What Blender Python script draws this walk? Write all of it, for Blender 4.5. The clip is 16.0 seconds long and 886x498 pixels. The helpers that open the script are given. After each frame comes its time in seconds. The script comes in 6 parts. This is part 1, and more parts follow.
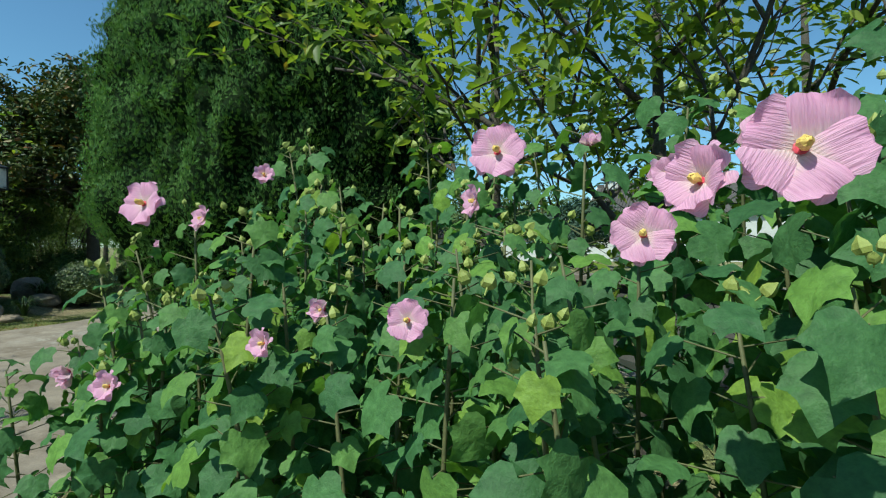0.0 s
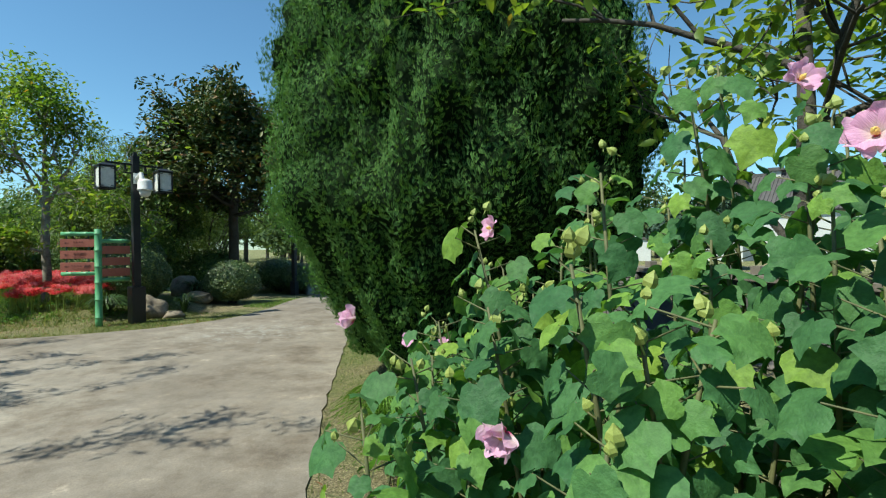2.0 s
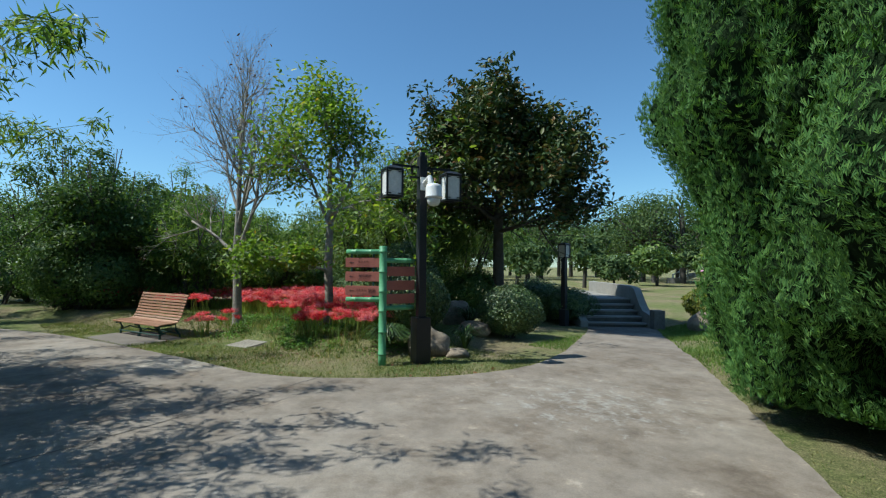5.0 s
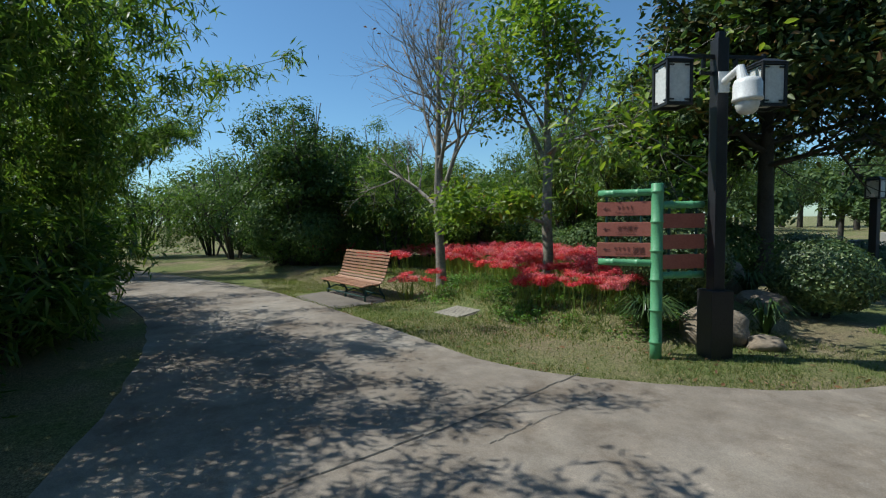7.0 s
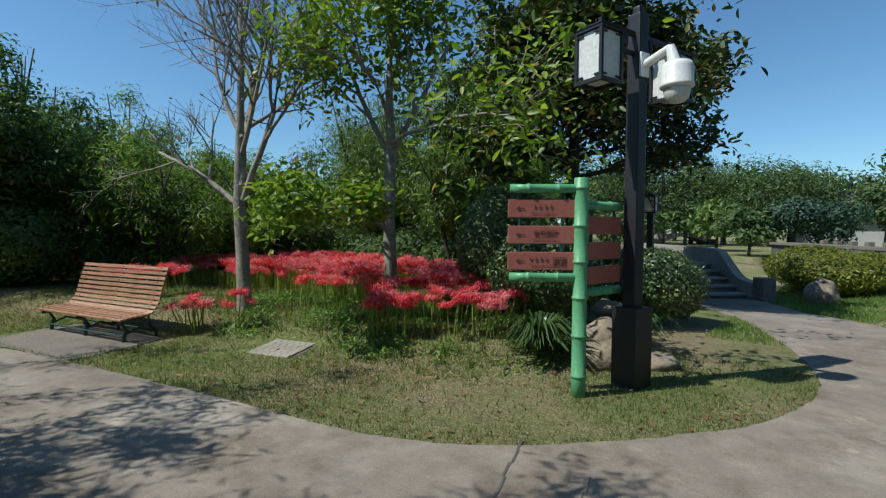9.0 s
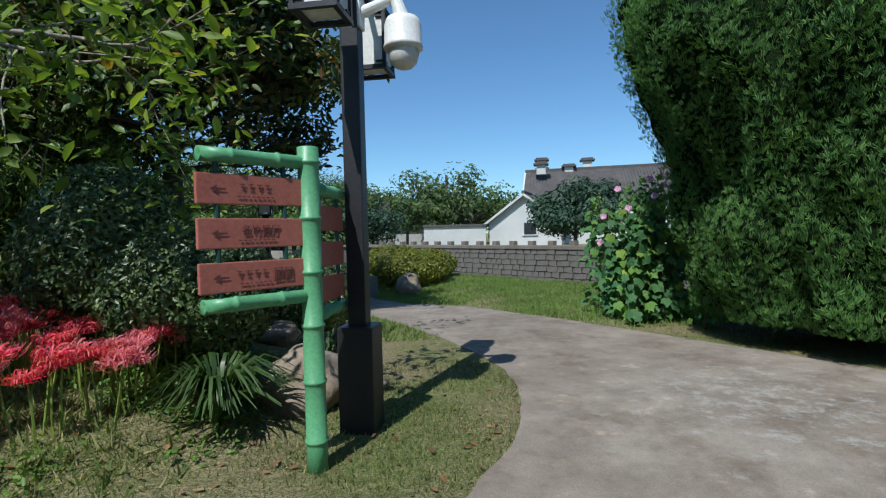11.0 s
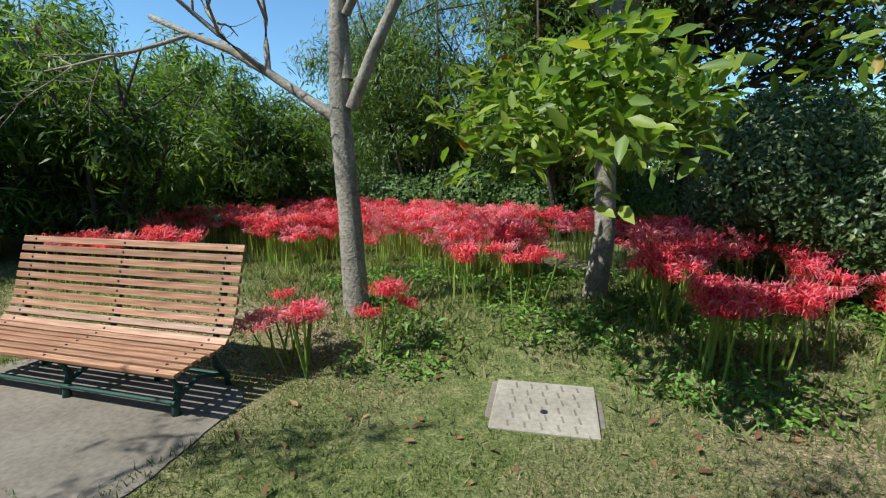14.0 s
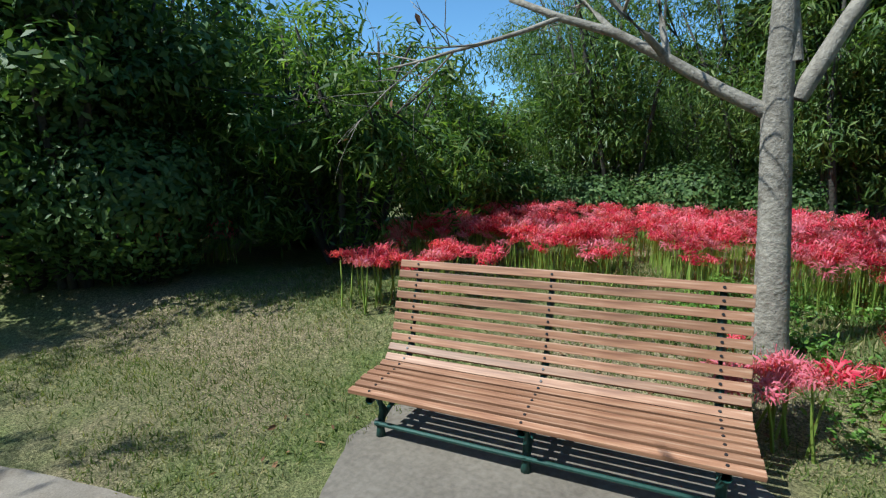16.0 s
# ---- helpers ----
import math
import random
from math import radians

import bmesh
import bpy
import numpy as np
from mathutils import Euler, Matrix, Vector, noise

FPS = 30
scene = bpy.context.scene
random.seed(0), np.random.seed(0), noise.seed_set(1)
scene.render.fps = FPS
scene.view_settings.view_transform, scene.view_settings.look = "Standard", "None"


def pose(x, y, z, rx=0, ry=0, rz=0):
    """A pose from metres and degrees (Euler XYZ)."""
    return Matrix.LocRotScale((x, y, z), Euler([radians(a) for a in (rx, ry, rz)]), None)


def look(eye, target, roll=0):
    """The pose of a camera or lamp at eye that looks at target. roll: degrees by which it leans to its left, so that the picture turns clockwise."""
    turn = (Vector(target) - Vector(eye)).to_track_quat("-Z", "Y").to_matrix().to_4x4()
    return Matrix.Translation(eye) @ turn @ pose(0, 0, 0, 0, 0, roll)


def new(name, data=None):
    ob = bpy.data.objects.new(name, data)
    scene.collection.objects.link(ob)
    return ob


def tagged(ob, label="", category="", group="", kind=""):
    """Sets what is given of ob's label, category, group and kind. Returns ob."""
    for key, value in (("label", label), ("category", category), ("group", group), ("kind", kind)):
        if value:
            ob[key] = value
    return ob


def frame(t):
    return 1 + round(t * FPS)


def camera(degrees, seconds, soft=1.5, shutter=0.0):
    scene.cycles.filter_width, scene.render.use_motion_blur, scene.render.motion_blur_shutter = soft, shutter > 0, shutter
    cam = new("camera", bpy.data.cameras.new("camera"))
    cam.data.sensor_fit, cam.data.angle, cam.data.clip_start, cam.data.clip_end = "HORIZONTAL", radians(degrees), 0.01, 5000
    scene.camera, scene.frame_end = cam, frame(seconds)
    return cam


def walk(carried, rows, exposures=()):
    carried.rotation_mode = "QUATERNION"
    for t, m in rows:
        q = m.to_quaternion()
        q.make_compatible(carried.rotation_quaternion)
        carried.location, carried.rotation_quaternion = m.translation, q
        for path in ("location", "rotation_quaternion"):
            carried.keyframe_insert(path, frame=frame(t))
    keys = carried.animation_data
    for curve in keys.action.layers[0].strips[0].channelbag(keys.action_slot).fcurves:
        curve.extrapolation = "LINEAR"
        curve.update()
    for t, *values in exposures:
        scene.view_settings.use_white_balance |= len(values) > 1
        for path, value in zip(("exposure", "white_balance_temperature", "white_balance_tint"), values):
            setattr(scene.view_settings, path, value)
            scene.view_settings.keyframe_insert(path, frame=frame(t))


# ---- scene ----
cam = camera(84.4, 16.0, 1.2)
PATH = [
    (0, (0.012, 2.029, 1.429), (-0.347, 3.997, 1.416), -0.2),
    (0.5, (-0.247, 2.062, 1.409), (-0.608, 4.029, 1.41), -0.2),
    (0.8, (-0.382, 2.118, 1.398), (-0.807, 4.072, 1.396), -0.2),
    (1, (-0.504, 2.162, 1.402), (-0.967, 4.107, 1.392), -0.5),
    (1.1, (-0.551, 2.201, 1.393), (-1.042, 4.14, 1.407), -0.1),
    (1.5, (-0.789, 2.299, 1.378), (-1.387, 4.208, 1.388), -0.3),
    (2, (-1.13, 2.452, 1.369), (-1.852, 4.317, 1.362), -0.6),
    (2.5, (-1.515, 2.77, 1.43), (-2.436, 4.546, 1.427), -1.2),
    (3, (-2.106, 2.945, 1.43), (-3.217, 4.608, 1.434), -0.9),
    (5.3, (-4.578, 4.105, 1.49), (-6.046, 5.462, 1.562), 0.2),
    (5.5, (-4.81, 4.145, 1.5), (-6.306, 5.471, 1.565), 0.0),
    (6, (-5.335, 4.347, 1.49), (-7.005, 5.447, 1.455), -0.4),
    (6.5, (-5.879, 4.445, 1.466), (-7.625, 5.417, 1.381), -0.8),
    (7, (-6.487, 4.494, 1.42), (-8.315, 5.297, 1.304), -0.8),
    (7.5, (-7.028, 4.435, 1.387), (-8.875, 5.19, 1.25), -0.2),
    (8, (-7.555, 4.39, 1.33), (-9.388, 5.18, 1.21), 0.4),
    (8.5, (-8.007, 4.475, 1.31), (-9.644, 5.618, 1.193), 1.1),
    (9, (-8.439, 4.698, 1.35), (-9.715, 6.235, 1.267), 0.3),
    (9.5, (-8.821, 4.937, 1.306), (-9.443, 6.837, 1.27), -0.2),
    (9.7, (-8.963, 5.06, 1.298), (-9.384, 7.015, 1.265), -0.7),
    (11.8, (-10.39, 5.819, 1.245), (-10.01, 7.781, 1.171), -1.0),
    (12, (-10.583, 5.769, 1.235), (-10.329, 7.752, 1.168), -0.9),
    (12.5, (-11.037, 5.642, 1.279), (-11.601, 7.558, 1.186), -1.3),
    (13, (-11.498, 5.458, 1.301), (-12.398, 7.237, 1.138), -0.4),
    (13.5, (-11.983, 5.368, 1.268), (-12.959, 7.095, 1.012), -0.3),
    (14, (-12.47, 5.269, 1.293), (-13.447, 6.983, 0.969), -0.3),
    (14.5, (-13.018, 5.142, 1.329), (-13.961, 6.868, 0.967), -0.1),
    (15, (-13.511, 4.993, 1.377), (-14.486, 6.7, 1.01), -0.3),
    (15.5, (-14.045, 4.862, 1.375), (-15.118, 6.515, 1.03), -0.5),
    (16, (-14.68, 4.665, 1.4), (-15.9, 6.206, 1.065), -1.1),
]
walk(cam, [(t, look(eye, target, roll)) for t, eye, target, roll in PATH],
     [(0, 0.35, 6300, -8), (3, 0.7, 6500, -2), (5.5, 0.25, 5950, 2), (7.5, 0.15, 6150, 4), (9.5, 0.2, 6150, 4), (12, 0.2, 5800, 9), (13, 0.5, 6250, 6), (14, 0.7, 6200, 4), (16, 0.6, 5750, 1)])

# ---------------------------------------------------------------- light
SUN_AZ = math.atan2(-0.56, -0.83)          # heading towards the sun, from +y clockwise
SUN_EL = radians(54)
world = bpy.data.worlds.new("sky_world")
scene.world = world
world.use_nodes = True
wn = world.node_tree
sky = wn.nodes.new("ShaderNodeTexSky")
sky.sky_type = "NISHITA"
sky.sun_disc = False
sky.sun_elevation = SUN_EL
sky.sun_rotation = SUN_AZ
sky.air_density = 1.0
sky.dust_density = 0.3
sky.ozone_density = 2.5
wn.nodes["Background"].inputs["Strength"].default_value = 0.1
sky_tone = wn.nodes.new("ShaderNodeMix")               # clear, slightly cyan autumn sky
sky_tone.data_type, sky_tone.blend_type = "RGBA", "MULTIPLY"
sky_tone.inputs[0].default_value = 1.0
sky_tone.inputs[7].default_value = (0.8, 1.02, 1.12, 1)
wn.links.new(sky.outputs["Color"], sky_tone.inputs[6])
wn.links.new(sky_tone.outputs[2], wn.nodes["Background"].inputs["Color"])
sun_data = bpy.data.lights.new("sun", "SUN")
sun_data.energy = 4.6
sun_data.angle = radians(0.5)
sun_data.color = (1.0, 0.95, 0.87)
sun = new("sun", sun_data)
sun.matrix_world = look((-20 * 0.56, -20 * 0.83, 20 * math.tan(SUN_EL)), (0, 0, 0))


# ---------------------------------------------------------------- materials
def base_mat(name):
    m = bpy.data.materials.new(name)
    m.use_nodes = True
    nt = m.node_tree
    return m, nt, nt.nodes["Principled BSDF"]


def tex_noise(nt, scale, detail=4.0, rough=0.6, coord="Object"):
    tc = nt.nodes.new("ShaderNodeTexCoord")
    n = nt.nodes.new("ShaderNodeTexNoise")
    n.inputs["Scale"].default_value = scale
    n.inputs["Detail"].default_value = detail
    n.inputs["Roughness"].default_value = rough
    nt.links.new(tc.outputs[coord], n.inputs["Vector"])
    return n


def ramp(nt, src, stops):
    r = nt.nodes.new("ShaderNodeValToRGB")
    e = r.color_ramp.elements
    e[0].position, e[0].color = stops[0][0], (*stops[0][1], 1)
    e[1].position, e[1].color = stops[-1][0], (*stops[-1][1], 1)
    for p, c in stops[1:-1]:
        k = e.new(p)
        k.color = (*c, 1)
    nt.links.new(src, r.inputs["Fac"])
    return r.outputs["Color"]


def mix(nt, fac, a, b, mode="MIX"):
    m = nt.nodes.new("ShaderNodeMix")
    m.data_type, m.blend_type = "RGBA", mode
    for sock, v in ((m.inputs[0], fac), (m.inputs[6], a), (m.inputs[7], b)):
        if hasattr(v, "is_linked"):
            nt.links.new(v, sock)
        else:
            sock.default_value = v if isinstance(v, (int, float)) else (*v, 1)
    return m.outputs[2]


def bump(nt, b, src, strength, dist=0.01):
    k = nt.nodes.new("ShaderNodeBump")
    k.inputs["Strength"].default_value = strength
    k.inputs["Distance"].default_value = dist
    nt.links.new(src, k.inputs["Height"])
    nt.links.new(k.outputs["Normal"], b.inputs["Normal"])


def surface(name, dark, light, big=0.8, fine=40.0, rough=0.8, metal=0.0, relief=0.4, depth=0.01, spec=0.5):
    """Two scales of variation between two tones, with fine relief."""
    m, nt, b = base_mat(name)
    n1 = tex_noise(nt, big, 3)
    n2 = tex_noise(nt, fine, 5)
    c1 = ramp(nt, n1.outputs["Fac"], [(0.3, dark), (0.7, light)])
    c2 = ramp(nt, n2.outputs["Fac"], [(0.3, tuple(v * 0.6 for v in dark)), (0.72, light)])
    nt.links.new(mix(nt, 0.45, c1, c2), b.inputs["Base Color"])
    b.inputs["Roughness"].default_value = rough
    b.inputs["Metallic"].default_value = metal
    b.inputs["Specular IOR Level"].default_value = spec
    bump(nt, b, n2.outputs["Fac"], relief, depth)
    return m


def leaf_mat(name, stops, rough=0.45, trans=0.35, spec=0.4, fine=0.0):
    """Leaves: colour differs from leaf to leaf; some light comes through."""
    m, nt, b = base_mat(name)
    g = nt.nodes.new("ShaderNodeNewGeometry")
    c = ramp(nt, g.outputs["Random Per Island"], stops)
    n = tex_noise(nt, 1.3, 2)
    if fine:
        k = tex_noise(nt, fine, 3, 0.7)
        c = mix(nt, 1.0, c, ramp(nt, k.outputs["Fac"], [(0.3, (0.68, 0.72, 0.7)), (0.7, (1.22, 1.2, 1.15))]), "MULTIPLY")
        bump(nt, b, k.outputs["Fac"], 0.6, 0.006)
    c = mix(nt, 0.5, c, ramp(nt, n.outputs["Fac"], [(0.3, (0.55, 0.55, 0.55)), (0.7, (1.3, 1.3, 1.3))]), "MULTIPLY")
    nt.links.new(c, b.inputs["Base Color"])
    b.inputs["Roughness"].default_value = rough
    b.inputs["Specular IOR Level"].default_value = spec
    t = nt.nodes.new("ShaderNodeBsdfTranslucent")
    nt.links.new(mix(nt, 1.0, c, (1.25, 1.35, 0.55), "MULTIPLY"), t.inputs["Color"])
    s = nt.nodes.new("ShaderNodeMixShader")
    s.inputs[0].default_value = trans
    nt.links.new(b.outputs[0], s.inputs[1])
    nt.links.new(t.outputs[0], s.inputs[2])
    nt.links.new(s.outputs[0], nt.nodes["Material Output"].inputs["Surface"])
    return m


M_grass = leaf_mat("grass_blade", [(0, (0.075, 0.115, 0.03)), (0.45, (0.13, 0.18, 0.05)), (0.75, (0.22, 0.24, 0.09)), (1, (0.4, 0.33, 0.18))], 0.65, 0.35, 0.2)
M_mown = leaf_mat("mown_lawn_blade", [(0, (0.09, 0.16, 0.035)), (0.6, (0.16, 0.25, 0.06)), (1, (0.26, 0.31, 0.1))], 0.65, 0.35, 0.2)
M_cyp = leaf_mat("conifer_spray", [(0, (0.05, 0.115, 0.035)), (0.5, (0.085, 0.185, 0.05)), (1, (0.15, 0.265, 0.065))], 0.7, 0.3, 0.15)
# near-black tone that stands for shade between the conifer sprays
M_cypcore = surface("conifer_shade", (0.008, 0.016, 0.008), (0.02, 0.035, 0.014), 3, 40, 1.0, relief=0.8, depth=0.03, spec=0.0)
M_mag = leaf_mat("magnolia_leaf", [(0, (0.025, 0.05, 0.016)), (0.55, (0.05, 0.085, 0.024)), (0.85, (0.12, 0.13, 0.035)), (1, (0.2, 0.1, 0.04))], 0.5, 0.12, 0.3)
M_yel = leaf_mat("young_magnolia_leaf", [(0, (0.09, 0.16, 0.025)), (0.6, (0.17, 0.26, 0.04)), (0.98, (0.3, 0.36, 0.06)), (1, (0.4, 0.2, 0.04))], 0.45, 0.45)
M_hib = leaf_mat("hibiscus_leaf", [(0, (0.055, 0.145, 0.058)), (0.65, (0.095, 0.215, 0.075)), (0.9, (0.16, 0.3, 0.06)), (1, (0.26, 0.38, 0.06))], 0.6, 0.35, 0.25, 55.0)
M_bush = leaf_mat("bush_leaf", [(0, (0.045, 0.085, 0.032)), (0.6, (0.095, 0.155, 0.055)), (1, (0.22, 0.27, 0.1))], 0.42, 0.2, 0.5)
M_bamboo_leaf = leaf_mat("bamboo_leaf", [(0, (0.05, 0.105, 0.025)), (0.6, (0.12, 0.2, 0.045)), (1, (0.23, 0.3, 0.075))], 0.5, 0.48)
M_willow = leaf_mat("thicket_leaf", [(0, (0.05, 0.1, 0.025)), (0.6, (0.11, 0.18, 0.04)), (1, (0.2, 0.26, 0.06))], 0.5, 0.35)
M_far = leaf_mat("far_leaf", [(0, (0.05, 0.09, 0.04)), (0.6, (0.095, 0.145, 0.055)), (1, (0.15, 0.2, 0.075))], 0.75, 0.3, 0.2)
M_golden = leaf_mat("golden_hedge_leaf", [(0, (0.07, 0.1, 0.015)), (0.6, (0.17, 0.19, 0.025)), (1, (0.27, 0.26, 0.04))], 0.5, 0.35)
M_red = leaf_mat("lily_petal", [(0, (0.5, 0.012, 0.05)), (0.5, (0.72, 0.05, 0.11)), (1, (0.82, 0.2, 0.25))], 0.5, 0.45)
# leaf tones lowered to carry the shade these plants stand in
M_shaded = leaf_mat("shaded_leaf", [(0, (0.045, 0.09, 0.028)), (0.6, (0.09, 0.16, 0.045)), (1, (0.16, 0.23, 0.07))], 0.55, 0.3, 0.3)
M_pine = leaf_mat("pine_needle", [(0, (0.018, 0.045, 0.03)), (0.6, (0.04, 0.08, 0.05)), (1, (0.09, 0.14, 0.085))], 0.6, 0.15, 0.25)
M_pinkred = leaf_mat("faded_lily_petal", [(0, (0.66, 0.12, 0.2)), (1, (0.78, 0.27, 0.35))], 0.5, 0.45)
M_stem = leaf_mat("lily_stem", [(0, (0.15, 0.25, 0.04)), (1, (0.34, 0.43, 0.09))], 0.5, 0.25)


def petal_mat():
    """Pale pink petals, crimson and cream at the base, with fine veins running outwards."""
    m, nt, b = base_mat("hibiscus_petal")
    tc = nt.nodes.new("ShaderNodeTexCoord")
    sp = nt.nodes.new("ShaderNodeSeparateXYZ")
    nt.links.new(tc.outputs["Object"], sp.inputs[0])
    c = ramp(nt, sp.outputs["Y"], [(0.02, (0.55, 0.08, 0.22)), (0.075, (0.82, 0.68, 0.66)), (0.2, (0.8, 0.48, 0.66)), (0.5, (0.78, 0.4, 0.62))])
    mp = nt.nodes.new("ShaderNodeMapping")
    mp.inputs["Scale"].default_value = (55, 4, 4)
    nt.links.new(tc.outputs["Object"], mp.inputs["Vector"])
    n = nt.nodes.new("ShaderNodeTexNoise")
    n.inputs["Scale"].default_value = 1.0
    nt.links.new(mp.outputs[0], n.inputs["Vector"])
    c = mix(nt, 1.0, c, ramp(nt, n.outputs["Fac"], [(0.35, (0.93, 0.86, 0.92)), (0.6, (1.03, 1.03, 1.02))]), "MULTIPLY")
    nt.links.new(c, b.inputs["Base Color"])
    b.inputs["Roughness"].default_value = 0.6
    b.inputs["Specular IOR Level"].default_value = 0.2
    bump(nt, b, n.outputs["Fac"], 0.4, 0.01)
    t = nt.nodes.new("ShaderNodeBsdfTranslucent")
    nt.links.new(c, t.inputs["Color"])
    k = nt.nodes.new("ShaderNodeMixShader")
    k.inputs[0].default_value = 0.4
    nt.links.new(b.outputs[0], k.inputs[1])
    nt.links.new(t.outputs[0], k.inputs[2])
    nt.links.new(k.outputs[0], nt.nodes["Material Output"].inputs["Surface"])
    return m


M_petal = petal_mat()
M_lily_leaf = leaf_mat("strap_leaf", [(0, (0.025, 0.055, 0.016)), (1, (0.075, 0.125, 0.038))], 0.35, 0.2)
M_turf = leaf_mat("lilyturf_blade", [(0, (0.06, 0.15, 0.02)), (1, (0.2, 0.34, 0.06))], 0.5, 0.35)
M_hibstem = surface("hibiscus_stem", (0.06, 0.07, 0.03), (0.15, 0.15, 0.06), 6, 60, 0.7, relief=0.2, depth=0.003)
M_dry = leaf_mat("dry_leaf", [(0, (0.10, 0.045, 0.02)), (0.6, (0.22, 0.11, 0.05)), (1, (0.33, 0.2, 0.1))], 0.75, 0.15)
M_bud = surface("bud_green", (0.2, 0.26, 0.05), (0.32, 0.36, 0.09), 20, 120, 0.6, relief=0.2, depth=0.002)
M_stamen = surface("stamen_yellow", (0.7, 0.45, 0.08), (0.85, 0.65, 0.2), 40, 200, 0.7, relief=0.3, depth=0.002)
M_eye = surface("flower_throat", (0.55, 0.03, 0.08), (0.65, 0.08, 0.12), 40, 200, 0.6, relief=0.1, depth=0.002)
M_bark = surface("grey_bark", (0.12, 0.105, 0.085), (0.42, 0.38, 0.32), 7, 38, 0.92, relief=0.9, depth=0.015, spec=0.25)
M_darkbark = surface("dark_bark", (0.035, 0.03, 0.025), (0.09, 0.08, 0.065), 4, 40, 0.95, relief=0.9, depth=0.015)
M_green = surface("green_paint", (0.085, 0.3, 0.14), (0.15, 0.41, 0.2), 3, 60, 0.45, relief=0.15, depth=0.004)
M_pole = surface("black_iron", (0.018, 0.018, 0.022), (0.04, 0.04, 0.045), 2, 60, 0.45, 0.3, 0.2, 0.004)
M_white = surface("white_plastic", (0.7, 0.7, 0.68), (0.82, 0.82, 0.8), 3, 60, 0.4, relief=0.05, depth=0.002)
M_lamp = surface("frosted_panel", (0.62, 0.62, 0.58), (0.75, 0.75, 0.72), 3, 30, 0.5, relief=0.05, depth=0.002)
M_plank = surface("sign_wood", (0.32, 0.09, 0.065), (0.44, 0.15, 0.11), 3, 50, 0.65, relief=0.18, depth=0.004)
M_letter = surface("sign_letter", (0.09, 0.03, 0.025), (0.14, 0.05, 0.04), 10, 80, 0.7, relief=0.1, depth=0.002)
M_iron_green = surface("dark_green_iron", (0.012, 0.05, 0.042), (0.025, 0.085, 0.07), 4, 60, 0.45, 0.2, 0.2, 0.004)
M_rock = surface("boulder_stone", (0.15, 0.115, 0.08), (0.34, 0.275, 0.205), 3.5, 26, 0.9, relief=0.6, depth=0.02)
M_slab = surface("slab_concrete", (0.115, 0.095, 0.075), (0.225, 0.195, 0.16), 1.5, 35, 0.9, relief=0.4, depth=0.006)
M_lid = surface("lid_concrete", (0.2, 0.178, 0.142), (0.36, 0.325, 0.27), 3, 40, 0.9, relief=0.5, depth=0.006)
M_wallstone = surface("wall_stone", (0.075, 0.07, 0.06), (0.21, 0.195, 0.17), 2, 25, 0.9, relief=0.7, depth=0.02)
M_joint = surface("wall_mortar", (0.05, 0.05, 0.045), (0.12, 0.115, 0.105), 2, 30, 0.95, relief=0.5, depth=0.01)
M_plaster = surface("white_plaster", (0.46, 0.47, 0.46), (0.62, 0.62, 0.6), 0.5, 12, 0.85, relief=0.2, depth=0.01)
M_tile = surface("grey_roof_tile", (0.045, 0.042, 0.042), (0.11, 0.1, 0.098), 1, 15, 0.85, relief=0.5, depth=0.02)
M_pane = surface("dark_pane", (0.02, 0.025, 0.03), (0.04, 0.045, 0.05), 2, 10, 0.15, relief=0.0)
M_granite = surface("pale_granite", (0.2, 0.19, 0.17), (0.36, 0.34, 0.3), 2, 60, 0.85, relief=0.3, depth=0.006)


def wood_mat():
    m, nt, b = base_mat("bench_wood")
    tc = nt.nodes.new("ShaderNodeTexCoord")
    mp = nt.nodes.new("ShaderNodeMapping")
    mp.inputs["Scale"].default_value = (1.5, 30, 30)
    nt.links.new(tc.outputs["Object"], mp.inputs["Vector"])
    n = nt.nodes.new("ShaderNodeTexNoise")
    n.inputs["Scale"].default_value = 2.5
    n.inputs["Detail"].default_value = 6
    nt.links.new(mp.outputs[0], n.inputs["Vector"])
    c = ramp(nt, n.outputs["Fac"], [(0.3, (0.19, 0.09, 0.05)), (0.55, (0.33, 0.175, 0.1)), (0.75, (0.47, 0.31, 0.21))])
    oi = nt.nodes.new("ShaderNodeObjectInfo")
    v = ramp(nt, oi.outputs["Random"], [(0, (0.75, 0.72, 0.7)), (1, (1.15, 1.1, 1.1))])
    nt.links.new(mix(nt, 1.0, c, v, "MULTIPLY"), b.inputs["Base Color"])
    b.inputs["Roughness"].default_value = 0.55
    bump(nt, b, n.outputs["Fac"], 0.35, 0.004)
    return m


M_wood = wood_mat()


